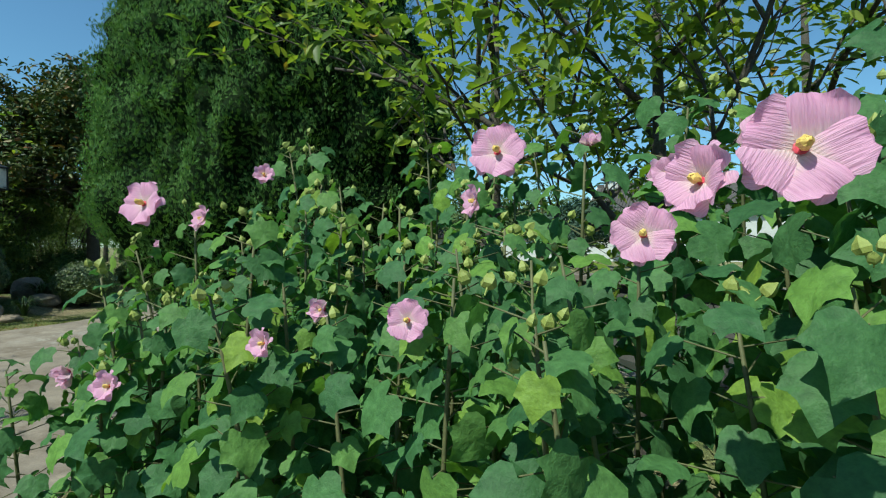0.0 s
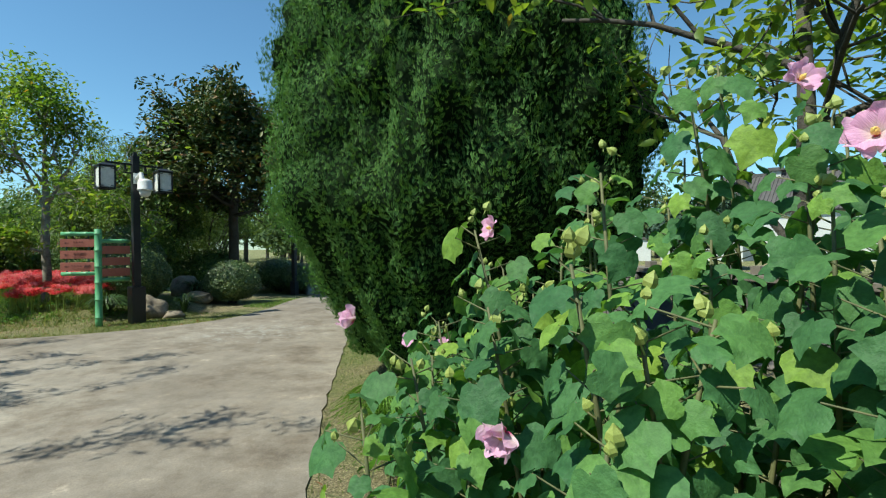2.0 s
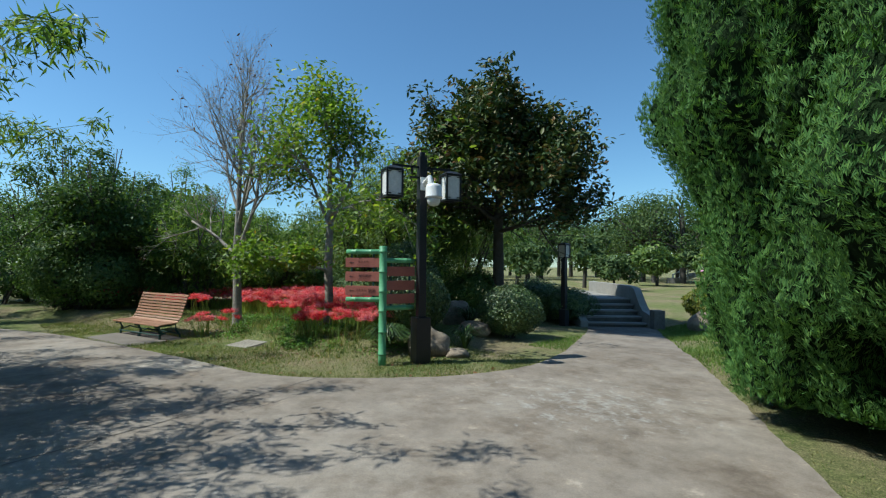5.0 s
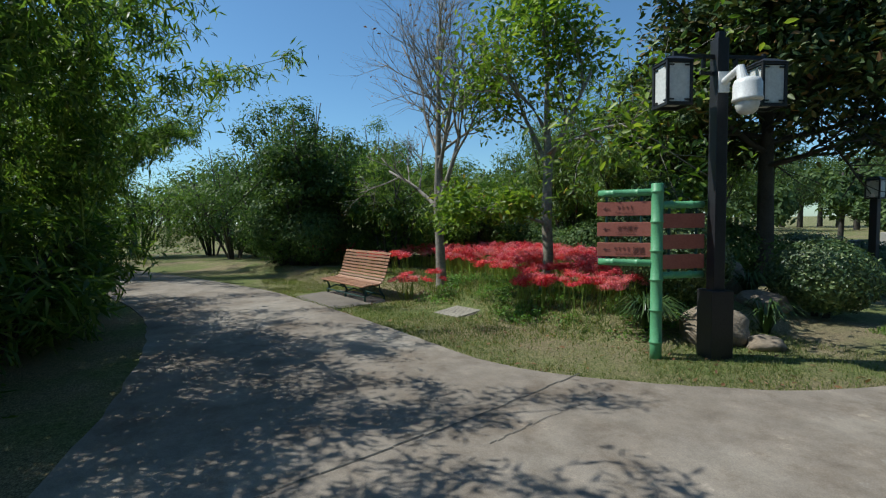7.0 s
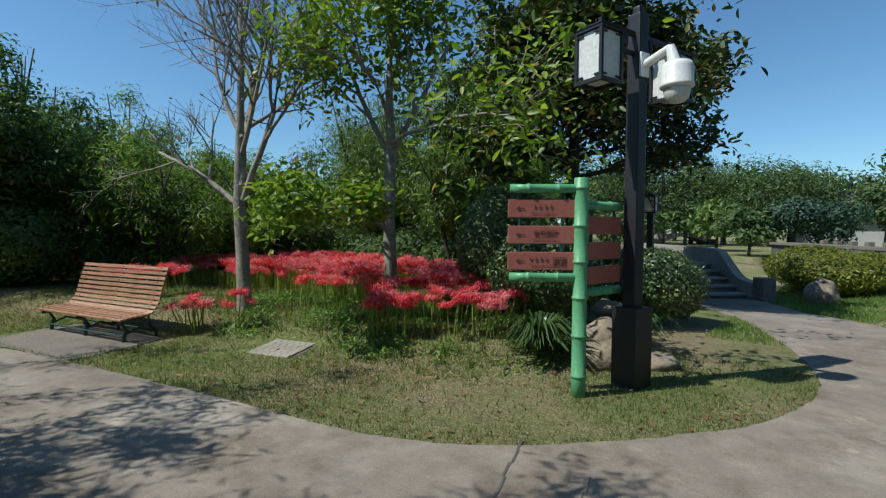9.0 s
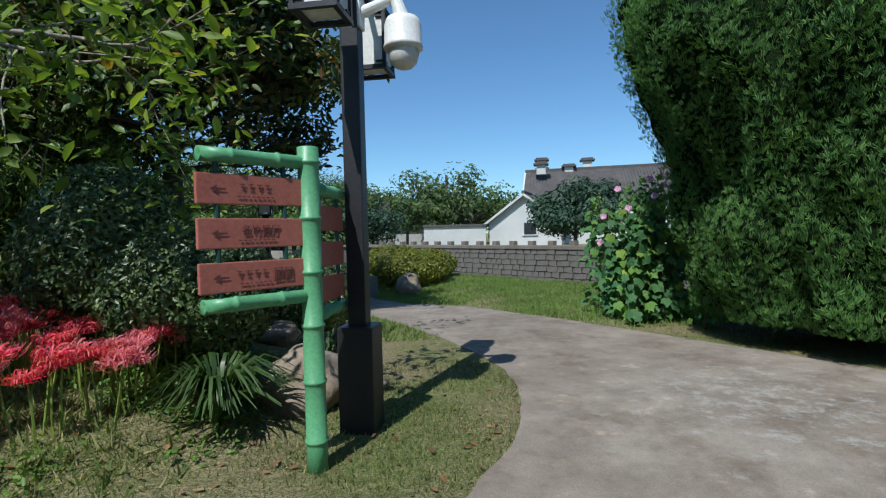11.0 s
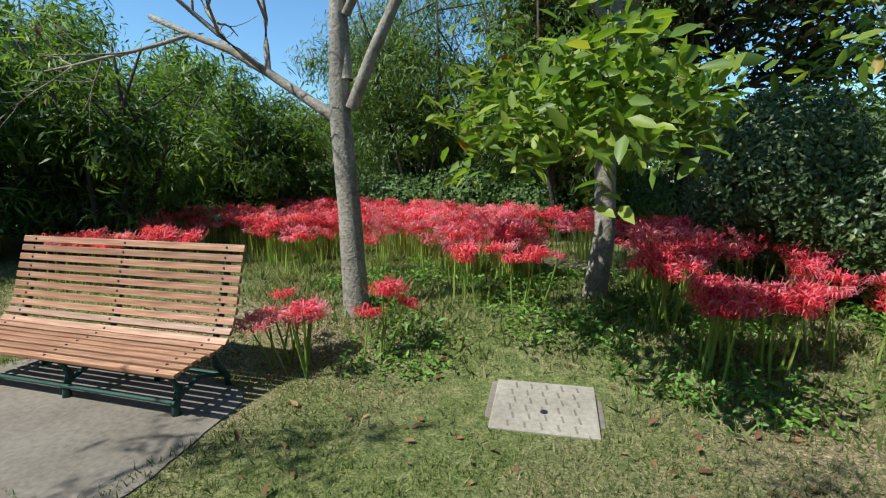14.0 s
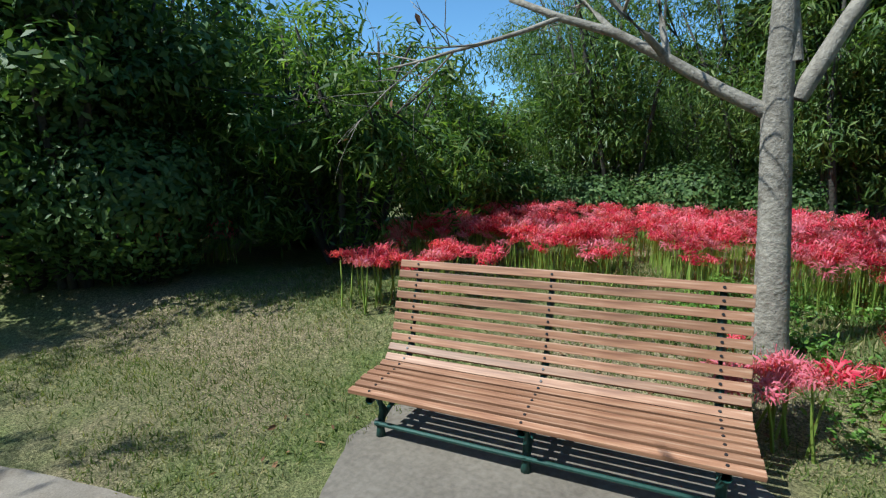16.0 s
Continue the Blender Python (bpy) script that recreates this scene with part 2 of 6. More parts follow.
def ground_mat():
    m, nt, b = base_mat("lawn_soil")
    n1 = tex_noise(nt, 0.55, 4)
    n2 = tex_noise(nt, 9, 6)
    n3 = tex_noise(nt, 70, 4, 0.7)
    g = ramp(nt, n2.outputs["Fac"], [(0.3, (0.11, 0.14, 0.045)), (0.5, (0.17, 0.2, 0.07)), (0.7, (0.25, 0.25, 0.11))])
    d = ramp(nt, n3.outputs["Fac"], [(0.3, (0.18, 0.135, 0.085)), (0.7, (0.4, 0.32, 0.21))])
    k = ramp(nt, n1.outputs["Fac"], [(0.42, (0, 0, 0)), (0.62, (0.85, 0.85, 0.85))])
    c = mix(nt, k, g, d)
    f = ramp(nt, n3.outputs["Fac"], [(0.35, (0.35, 0.35, 0.35)), (0.65, (1.5, 1.5, 1.5))])
    c = mix(nt, 0.8, c, f, "MULTIPLY")
    n4 = tex_noise(nt, 24, 5, 0.7)
    f2 = ramp(nt, n4.outputs["Fac"], [(0.38, (0.5, 0.55, 0.5)), (0.62, (1.3, 1.25, 1.2))])
    nt.links.new(mix(nt, 0.7, c, f2, "MULTIPLY"), b.inputs["Base Color"])
    b.inputs["Roughness"].default_value = 0.95
    b.inputs["Specular IOR Level"].default_value = 0.15
    bump(nt, b, n3.outputs["Fac"], 0.9, 0.03)
    return m


def road_mat():
    m, nt, b = base_mat("worn_concrete")
    n1 = tex_noise(nt, 0.35, 5, 0.65)
    n2 = tex_noise(nt, 3.2, 6, 0.7)
    n3 = tex_noise(nt, 120, 4, 0.7)
    c = ramp(nt, n1.outputs["Fac"], [(0.3, (0.165, 0.138, 0.112)), (0.5, (0.245, 0.212, 0.178)), (0.7, (0.325, 0.292, 0.25))])
    s = ramp(nt, n2.outputs["Fac"], [(0.35, (0.72, 0.71, 0.7)), (0.52, (1.0, 1.0, 1.0)), (0.62, (1.12, 1.11, 1.1)), (0.68, (1.6, 1.59, 1.56))])
    c = mix(nt, 0.75, c, s, "MULTIPLY")
    n5 = tex_noise(nt, 1.1, 7, 0.75)
    c = mix(nt, 0.8, c, ramp(nt, n5.outputs["Fac"], [(0.36, (0.62, 0.56, 0.5)), (0.5, (1.0, 0.98, 0.95)), (0.66, (1.1, 1.1, 1.1))]), "MULTIPLY")
    tc = nt.nodes.new("ShaderNodeTexCoord")               # scuffed pale patch at the fork
    dv = nt.nodes.new("ShaderNodeVectorMath")
    dv.operation = "DISTANCE"
    dv.inputs[1].default_value = (-6.95, 8.9, 0)
    nt.links.new(tc.outputs["Object"], dv.inputs[0])
    near = nt.nodes.new("ShaderNodeMapRange")
    near.inputs[1].default_value, near.inputs[2].default_value, near.inputs[3].default_value, near.inputs[4].default_value = 0.3, 2.6, 0.24, 0.0
    nt.links.new(dv.outputs["Value"], near.inputs[0])
    n6 = tex_noise(nt, 5.5, 8, 0.78)
    ad = nt.nodes.new("ShaderNodeMath")
    nt.links.new(near.outputs[0], ad.inputs[0])
    nt.links.new(n6.outputs["Fac"], ad.inputs[1])
    c = mix(nt, ramp(nt, ad.outputs[0], [(0.71, (0, 0, 0)), (0.84, (0.55, 0.55, 0.55))]), c, (0.42, 0.41, 0.38))
    f = ramp(nt, n3.outputs["Fac"], [(0.3, (0.6, 0.6, 0.6)), (0.7, (1.25, 1.25, 1.25))])
    nt.links.new(mix(nt, 0.6, c, f, "MULTIPLY"), b.inputs["Base Color"])
    b.inputs["Roughness"].default_value = 0.9
    b.inputs["Specular IOR Level"].default_value = 0.25
    bump(nt, b, n3.outputs["Fac"], 0.5, 0.006)
    return m


def water_mat():
    m, nt, b = base_mat("canal_water")
    b.inputs["Base Color"].default_value = (0.02, 0.028, 0.02, 1)
    b.inputs["Roughness"].default_value = 0.06
    n = tex_noise(nt, 3, 3)
    bump(nt, b, n.outputs["Fac"], 0.12, 0.05)
    return m


M_ground, M_road, M_water = ground_mat(), road_mat(), water_mat()


# ---------------------------------------------------------------- mesh tools
def link_mesh(name, verts, faces, mat, parent=None, label="", smooth=False):
    me = bpy.data.meshes.new(name)
    me.from_pydata([tuple(v) for v in verts], [], faces)
    me.materials.append(mat)
    if smooth:
        me.polygons.foreach_set("use_smooth", [True] * len(me.polygons))
    me.update()
    ob = new(name, me)
    if parent:
        ob.parent = parent
    if label:
        ob["label"] = label
    return ob


def part(name, bm, mat, parent=None, label="", smooth=False):
    """Links a bmesh as one mesh object under a thing or a part."""
    me = bpy.data.meshes.new(name)
    bmesh.ops.recalc_face_normals(bm, faces=bm.faces)
    bm.to_mesh(me)
    bm.free()
    me.materials.append(mat)
    if smooth:
        me.polygons.foreach_set("use_smooth", [True] * len(me.polygons))
    ob = new(name, me)
    if parent:
        ob.parent = parent
    if label:
        ob["label"] = label
    return ob


def thing(name, m, label, category, group="", kind=""):
    ob = new(name)
    ob.matrix_world = m
    ob.empty_display_size = 0.1
    return tagged(ob, label, category, group, kind)


def box(bm, sx, sy, sz, m, bevel=0.0):
    g = bmesh.ops.create_cube(bm, size=1.0, matrix=m @ Matrix.Diagonal((sx, sy, sz, 1)))
    if bevel:
        es = list({e for v in g["verts"] for e in v.link_edges})
        bmesh.ops.bevel(bm, geom=es, offset=bevel, segments=2, affect="EDGES", profile=0.7)


def boxm(sx, sy, sz, m, bevel=0.0):
    bm = bmesh.new()
    box(bm, sx, sy, sz, m, bevel)
    return bm


def rod(bm, a, b, r1, r2=None, n=12):
    a, b = Vector(a), Vector(b)
    q = (b - a).to_track_quat("Z", "Y").to_matrix().to_4x4()
    bmesh.ops.create_cone(bm, cap_ends=True, segments=n, radius1=r1, radius2=r1 if r2 is None else r2, depth=(b - a).length,
                          matrix=Matrix.Translation((a + b) / 2) @ q)


def rodm(a, b, r1, r2=None, n=12):
    bm = bmesh.new()
    rod(bm, a, b, r1, r2, n)
    return bm


def turned(bm, profile, n=20, m=Matrix.Identity(4)):
    """A surface of revolution about z from (radius, height) pairs."""
    rings = []
    for r, z in profile:
        rings.append([bm.verts.new(m @ Vector((r * math.cos(k * math.tau / n), r * math.sin(k * math.tau / n), z))) for k in range(n)])
    for a, b in zip(rings, rings[1:]):
        for k in range(n):
            bm.faces.new((a[k], a[(k + 1) % n], b[(k + 1) % n], b[k]))
    bm.faces.new(rings[0][::-1])
    bm.faces.new(rings[-1])


def tube(V, F, pts, radii, n=7):
    """Adds a tapered tube along pts to the lists V and F."""
    base = len(V)
    for i, p in enumerate(pts):
        d = (pts[min(i + 1, len(pts) - 1)] - pts[max(i - 1, 0)]).normalized()
        u = d.orthogonal().normalized() if abs(d.z) < 0.95 else Vector((1, 0, 0)).cross(d).normalized()
        w = d.cross(u)
        for k in range(n):
            a = k * math.tau / n
            V.append(p + (u * math.cos(a) + w * math.sin(a)) * radii[i])
    for i in range(len(pts) - 1):
        for k in range(n):
            F.append((base + i * n + k, base + i * n + (k + 1) % n, base + (i + 1) * n + (k + 1) % n, base + (i + 1) * n + k))
    F.append(tuple(base + (len(pts) - 1) * n + k for k in range(n)))


def scatter(name, tv, tf, pos, out, size, mat, parent=None, label="", spin=1.0, rng=None, smooth=True):
    """One mesh of many small copies of a shape (tv, tf; its z is the face side, y its length): at pos, facing out, of the given sizes."""
    rng = rng or np.random.default_rng(1)
    tv = np.asarray(tv, float)
    pos, out = np.asarray(pos, float), np.asarray(out, float)
    n, k = len(pos), len(tv)
    out = out / (np.linalg.norm(out, axis=1, keepdims=True) + 1e-9)
    down = np.tile((0, 0, -1.0), (n, 1)) * (1 - spin) + rng.normal(0, 1, (n, 3)) * spin
    y = down - out * np.sum(down * out, 1, keepdims=True)
    y /= np.linalg.norm(y, axis=1, keepdims=True) + 1e-9
    x = np.cross(y, out)
    R = np.stack((x, y, out), axis=2)
    v = np.einsum("nij,kj->nki", R * np.asarray(size, float).reshape(n, 1, 1), tv) + pos[:, None, :]
    me = bpy.data.meshes.new(name)
    lens = np.array([len(f) for f in tf])
    idx = np.concatenate([np.array(f) for f in tf])
    loops = (idx[None, :] + (np.arange(n) * k)[:, None]).ravel()
    me.vertices.add(n * k)
    me.vertices.foreach_set("co", v.ravel().astype(np.float32))
    me.loops.add(len(loops))
    me.loops.foreach_set("vertex_index", loops.astype(np.int32))
    starts = np.concatenate(([0], np.cumsum(np.tile(lens, n))[:-1]))
    me.polygons.add(n * len(tf))
    me.polygons.foreach_set("loop_start", starts.astype(np.int32))
    me.polygons.foreach_set("loop_total", np.tile(lens, n).astype(np.int32))
    me.polygons.foreach_set("use_smooth", np.full(n * len(tf), smooth))
    me.materials.append(mat)
    me.update(calc_edges=True)
    ob = new(name, me)
    if parent:
        ob.parent = parent
    if label:
        ob["label"] = label
    return ob


# leaf shapes: z faces out, y runs from stalk to tip, length 1
OVAL = [(0, 0, 0), (-0.2, 0.3, 0.05), (0.2, 0.3, 0.05), (0, 0.35, -0.02), (-0.17, 0.68, 0.02), (0.17, 0.68, 0.02), (0, 1, -0.1)]
OVAL_F = [(0, 3, 1), (0, 2, 3), (1, 3, 4), (3, 2, 5), (3, 6, 4), (3, 5, 6)]
FOLD = [(0, 0, 0), (-0.24, 0.45, 0.06), (0.24, 0.45, 0.06), (0, 1, -0.08)]
FOLD_F = [(0, 3, 1), (0, 2, 3)]
BLADE = [(0, 0, 0), (-0.07, 0.35, 0.02), (0.07, 0.35, 0.02), (0, 1, -0.12)]
BLADE_F = [(0, 2, 3, 1)]
SPRAY = [(0, 0, 0), (-0.2, 0.3, 0.08), (0.2, 0.35, 0.08), (0, 0.45, 0.0), (-0.12, 0.75, 0.05), (0.14, 0.7, 0.05), (0, 1, 0.12)]
SPRAY_F = [(0, 3, 1), (0, 2, 3), (3, 4, 1), (3, 2, 5), (3, 6, 4), (3, 5, 6)]
LOBED, LOBED_F = [(0, 0.04, 0.03), (0, 0.34, -0.02)], []
_rim = [(0.0, 0.04, 0.03), (0.16, -0.12, -0.03), (0.34, -0.1, -0.09), (0.47, 0.06, -0.13), (0.48, 0.2, -0.08), (0.49, 0.32, -0.07), (0.56, 0.52, -0.17), (0.41, 0.57, -0.05), (0.29, 0.66, -0.02), (0.16, 0.84, -0.07), (0.0, 1.03, -0.22)]
_mid = [(0.2, 0.08, -0.02), (0.26, 0.38, -0.06), (0.0, 0.68, -0.07)]
_lob = {}
for _s in (1, -1):
    for _i, (_x, _y, _z) in enumerate(_rim[1:], 1):
        if not (_s < 0 and _i == 10):
            _lob[_s, _i] = len(LOBED)
            LOBED.append((_s * _x, _y, _z))
    for _i, (_x, _y, _z) in enumerate(_mid):
        if not (_s < 0 and _i == 2):
            _lob[_s, 20 + _i] = len(LOBED)
            LOBED.append((_s * _x, _y, _z - 0.02))
_lob[-1, 10], _lob[-1, 22] = _lob[1, 10], _lob[1, 22]
for _s in (1, -1):
    _q = lambda k: _lob[_s, k] if k > 0 else -k
    for _f in ((0, 1, 20), (1, 2, 20), (2, 3, 20), (3, 4, 20), (4, -1, 0, 20), (4, 5, 21, -1), (5, 6, 21), (6, 7, 21), (7, 8, -1, 21), (8, 9, 22, -1), (9, 10, 22)):
        _t = tuple(_q(k) for k in _f)
        LOBED_F.append(_t if _s > 0 else _t[::-1])


def blob_points(rng, n, centre, radii, shell=0.35):
    """Points near the skin of an ellipsoid, and the way out of it there."""
    d = rng.normal(0, 1, (n, 3))
    d /= np.linalg.norm(d, axis=1, keepdims=True)
    r = 1 - shell * rng.random(n) ** 1.5
    return np.array(centre) + d * np.array(radii) * r[:, None], d / np.array(radii)


# ---------------------------------------------------------------- plan
ISLAND = [(-26.7, 0.6), (-20.4, 3.8), (-17.4, 5.15), (-15.9, 5.62), (-14.1, 6.08), (-12.7, 6.4), (-11.7, 6.6), (-10.85, 6.78), (-10.2, 7.1), (-9.76, 7.5),
          (-9.33, 8.0), (-9.0, 8.45), (-8.75, 9.0), (-8.6, 9.65), (-8.64, 10.4), (-8.97, 11.6), (-9.95, 13.9), (-11.0, 15.9), (-11.7, 17.1)]
EAST = [(-10.1, 18.0), (-9.35, 16.6), (-7.85, 13.6), (-7.05, 12.3), (-6.58, 11.45), (-5.98, 10.35), (-5.4, 9.25), (-4.5, 7.6), (-3.5, 5.8), (-2.85, 4.75), (-1.95, 3.25), (-1.2, 2.8),
        (0, 2.5), (1.6, 2.1), (9, 1.0)]
SOUTH = [(9, -3.0), (0, -2.2), (-5.0, -1.0), (-7.5, 1.6), (-8.8, 3.2), (-10.2, 3.55), (-13.1, 3.55), (-16, 3.0), (-20, 1.35), (-26, -1.6)]


def smooth_line(pts, step=0.25, jitter=0.0, seed=3):
    """Catmull-Rom through the points, resampled, with a slightly uneven edge."""
    rng = random.Random(seed)
    out = []
    P = [Vector(p) for p in pts]
    P = [P[0] * 2 - P[1]] + P + [P[-1] * 2 - P[-2]]
    for i in range(1, len(P) - 2):
        k = max(2, int((P[i + 1] - P[i]).length / step))
        for j in range(k):
            t = j / k
            a, b, c, d = P[i - 1], P[i], P[i + 1], P[i + 2]
            q = 0.5 * ((2 * b) + (c - a) * t + (2 * a - 5 * b + 4 * c - d) * t * t + (3 * b - a - 3 * c + d) * t ** 3)
            out.append((q.x + rng.uniform(-jitter, jitter), q.y + rng.uniform(-jitter, jitter)))
    out.append(tuple(pts[-1]))
    return out


ISLAND_LINE = smooth_line(ISLAND, 0.12, 0.012)
EAST_LINE = smooth_line(EAST, 0.15, 0.015, 4)
SOUTH_LINE = smooth_line(SOUTH, 0.2, 0.02, 5)
ROAD = ISLAND_LINE + EAST_LINE + SOUTH_LINE
ROAD_NP = np.array(ROAD)


def in_road(x, y):
    """Whether points lie on the paved area."""
    x, y = np.asarray(x, float), np.asarray(y, float)
    inside = np.zeros(x.shape, bool)
    px, py = ROAD_NP[:, 0], ROAD_NP[:, 1]
    j = len(px) - 1
    for i in range(len(px)):
        c = ((py[i] > y) != (py[j] > y)) & (x < (px[j] - px[i]) * (y - py[i]) / (py[j] - py[i] + 1e-12) + px[i])
        inside ^= c
        j = i
    return inside


def road_distance(x, y):
    x, y = np.asarray(x, float), np.asarray(y, float)
    d = np.full(x.shape, 1e9)
    for px, py in ROAD_NP[::2]:
        d = np.minimum(d, np.hypot(x - px, y - py))
    return d


BANK_A, BANK_B = Vector((-9.6, 24.9)), Vector((-2.2, 13.0))      # near bank of the canal
BANK_D = (BANK_B - BANK_A).normalized()
BANK_N = Vector((-BANK_D.y, BANK_D.x))
if BANK_N.x < 0:
    BANK_N = -BANK_N
CANAL_W = 2.6


def dip(x, y):
    """The path falls gently towards the steps."""
    x, y = np.asarray(x, float), np.asarray(y, float)
    f = np.clip((y - 12.5) / 4.5, 0, 1)
    return -0.22 * f * f * (3 - 2 * f) * np.clip((-7.4 - x) / 1.5, 0, 1) * np.clip((27 - y) / 5, 0, 1) * np.clip((x + 22) / 5, 0, 1)


def ground_z(x, y):
    """Height of the ground: flat, with a low mound in the flower bed and the canal cut into it."""
    x, y = np.asarray(x, float), np.asarray(y, float)
    d = road_distance(x, y)
    s = np.clip((d - 1.35) / 0.95, 0, 1)
    s = s * s * (3 - 2 * s)
    isl = (y > 5.5 + np.clip(-15 - x, 0, 20) * -0.45) & (x < -8.6) & ~in_road(x, y)
    z = np.where(isl, 0.22 * s, 0.0)
    z = z * np.clip((26 + x) / 4, 0, 1) * np.clip((16 - y) / 4, 0, 1)
    off = (x - BANK_A.x) * BANK_N.x + (y - BANK_A.y) * BANK_N.y
    along = (x - BANK_A.x) * BANK_D.x + (y - BANK_A.y) * BANK_D.y
    cut = np.clip(off / 0.25, 0, 1) * np.clip((CANAL_W + 0.7 - off) / 0.25, 0, 1) * (along > -8) * (along < 40)
    z = z - 1.2 * cut
    return z + dip(x, y)


def gz(x, y):
    return float(ground_z(np.array([x]), np.array([y]))[0])


def build_ground():
    fx = np.concatenate((-32 - np.geomspace(1, 900, 16)[::-1], np.arange(-32, 10, 0.3), 10 + np.geomspace(0.3, 900, 18)))
    fy = np.concatenate((-6 - np.geomspace(1, 900, 16)[::-1], np.arange(-6, 28, 0.3), 28 + np.geomspace(0.3, 900, 18)))
    X, Y = np.meshgrid(fx, fy)
    Z = np.zeros_like(X)
    near = (X > -32) & (X < 12) & (Y > -7) & (Y < 45)
    Z[near] = ground_z(X[near], Y[near])
    w = len(fx)
    verts = np.stack((X.ravel(), Y.ravel(), Z.ravel()), 1)
    faces = [(j * w + i, j * w + i + 1, (j + 1) * w + i + 1, (j + 1) * w + i) for j in range(len(fy) - 1) for i in range(w - 1)]
    ob = link_mesh("ground", verts, faces, M_ground, smooth=True)
    return tagged(ob, "patchy green lawn and bare brown soil", "ground", kind="structure")


def build_road():
    bm = bmesh.new()
    vs = [bm.verts.new((x, y, 0.012 + float(dip(x, y)))) for x, y in ROAD]
    f = bm.faces.new(vs)
    if f.normal.z < 0:
        f.normal_flip()
    r = bmesh.ops.extrude_face_region(bm, geom=[f])
    for g in r["geom"]:
        if isinstance(g, bmesh.types.BMVert):
            g.co.z -= 0.062
    bmesh.ops.triangulate(bm, faces=bm.faces)
    ob = part("road", bm, M_road)
    tagged(ob, "worn grey concrete path with pale scuffed patches", "path", kind="structure")
    # a sawn joint across the slab
    bm = bmesh.new()
    for (x0, y0), (x1, y1), w in (((-10.0, 7.38), (-9.55, 6.1), 0.014), ((-9.55, 6.1), (-9.0, 4.2), 0.014), ((-9.0, 4.2), (-8.8, 3.25), 0.012),
                                     ((-9.47, 7.2), (-9.3, 6.5), 0.005), ((-9.3, 6.5), (-9.12, 5.95), 0.007)):
        n = 8
        for i in range(n):
            a, b = i / n, (i + 0.97) / n
            j = 0.008 * math.sin(i * 2.3)
            ax, ay, bx, by = x0 + (x1 - x0) * a + j, y0 + (y1 - y0) * a, x0 + (x1 - x0) * b + j, y0 + (y1 - y0) * b
            d = Vector((by - ay, ax - bx)).normalized() * w / 2
            bm.faces.new([bm.verts.new(c) for c in ((ax - d.x, ay - d.y, 0.0165), (bx - d.x, by - d.y, 0.0165), (bx + d.x, by + d.y, 0.0165), (ax + d.x, ay + d.y, 0.0165))])
    part("joint", bm, M_joint, ob, "dark sawn joint")


build_ground()
build_road()


# ---------------------------------------------------------------- canal, wall, houses, steps
def frame_at(p, d, z=0.0):
    """A pose at p with x along d."""
    return pose(p[0], p[1], z, 0, 0, math.degrees(math.atan2(d[1], d[0])))


def build_canal():
    a = BANK_A - BANK_D * 7.5
    L = 40.0
    m = frame_at(a, BANK_D)
    side = 1 if (m.to_3x3() @ Vector((0, 1, 0))).xy.dot(BANK_N) > 0 else -1
    ob = link_mesh("water", [m @ Vector(c) for c in ((0, 0.05 * side, -0.75), (L, 0.05 * side, -0.75), (L, (CANAL_W + 0.3) * side, -0.75), (0, (CANAL_W + 0.3) * side, -0.75))],
                   [(0, 1, 2, 3)], M_water)
    tagged(ob, "dark still canal water", "water", kind="structure")
    cop = thing("bank_edge", m, "weathered concrete edge of the canal bank", "edging", kind="structure")
    part("coping", boxm(L, 0.3, 1.1, pose(L / 2, 0.1 * side, -0.58), 0.02), M_slab, cop)
    wall = thing("canal_wall", m, "grey stone-block retaining wall along the canal", "wall", kind="structure")
    part("core", boxm(L, 0.5, 1.9, pose(L / 2, (CANAL_W + 0.35) * side, -0.25)), M_joint, wall)
    part("cap", boxm(L, 0.7, 0.12, pose(L / 2, (CANAL_W + 0.33) * side, 0.74), 0.015), M_slab, wall, "weathered concrete cap")
    rng = random.Random(7)
    shapes = []
    for w in (0.26, 0.33, 0.41, 0.5):
        bm = boxm(w - 0.025, 0.1, 0.165, Matrix.Identity(4), 0.0)
        for v in bm.verts:
            v.co.x += rng.uniform(-0.02, 0.02)
            v.co.z += rng.uniform(-0.015, 0.015)
        me = bpy.data.meshes.new("stone_block")
        bmesh.ops.recalc_face_normals(bm, faces=bm.faces)
        bm.to_mesh(me)
        bm.free()
        me.materials.append(M_wallstone)
        shapes.append((w, me))
    for row in range(7):
        x = 4.0 + rng.uniform(0, 0.3)
        while x < 19.5:
            w, me = rng.choice(shapes)
            o = new("stone_block", me)
            o.parent = wall
            o.matrix_local = pose(x + w / 2, (CANAL_W + 0.07 - rng.uniform(0, 0.02)) * side, -0.52 + row * 0.188)
            x += w
    # row of low square posts of the balustrade on the cap
    for i in range(26):
        part("baluster", boxm(0.22, 0.2, 0.16, pose(3.5 + i * 0.85, (CANAL_W + 0.35) * side, 0.875), 0.01), M_slab, wall)


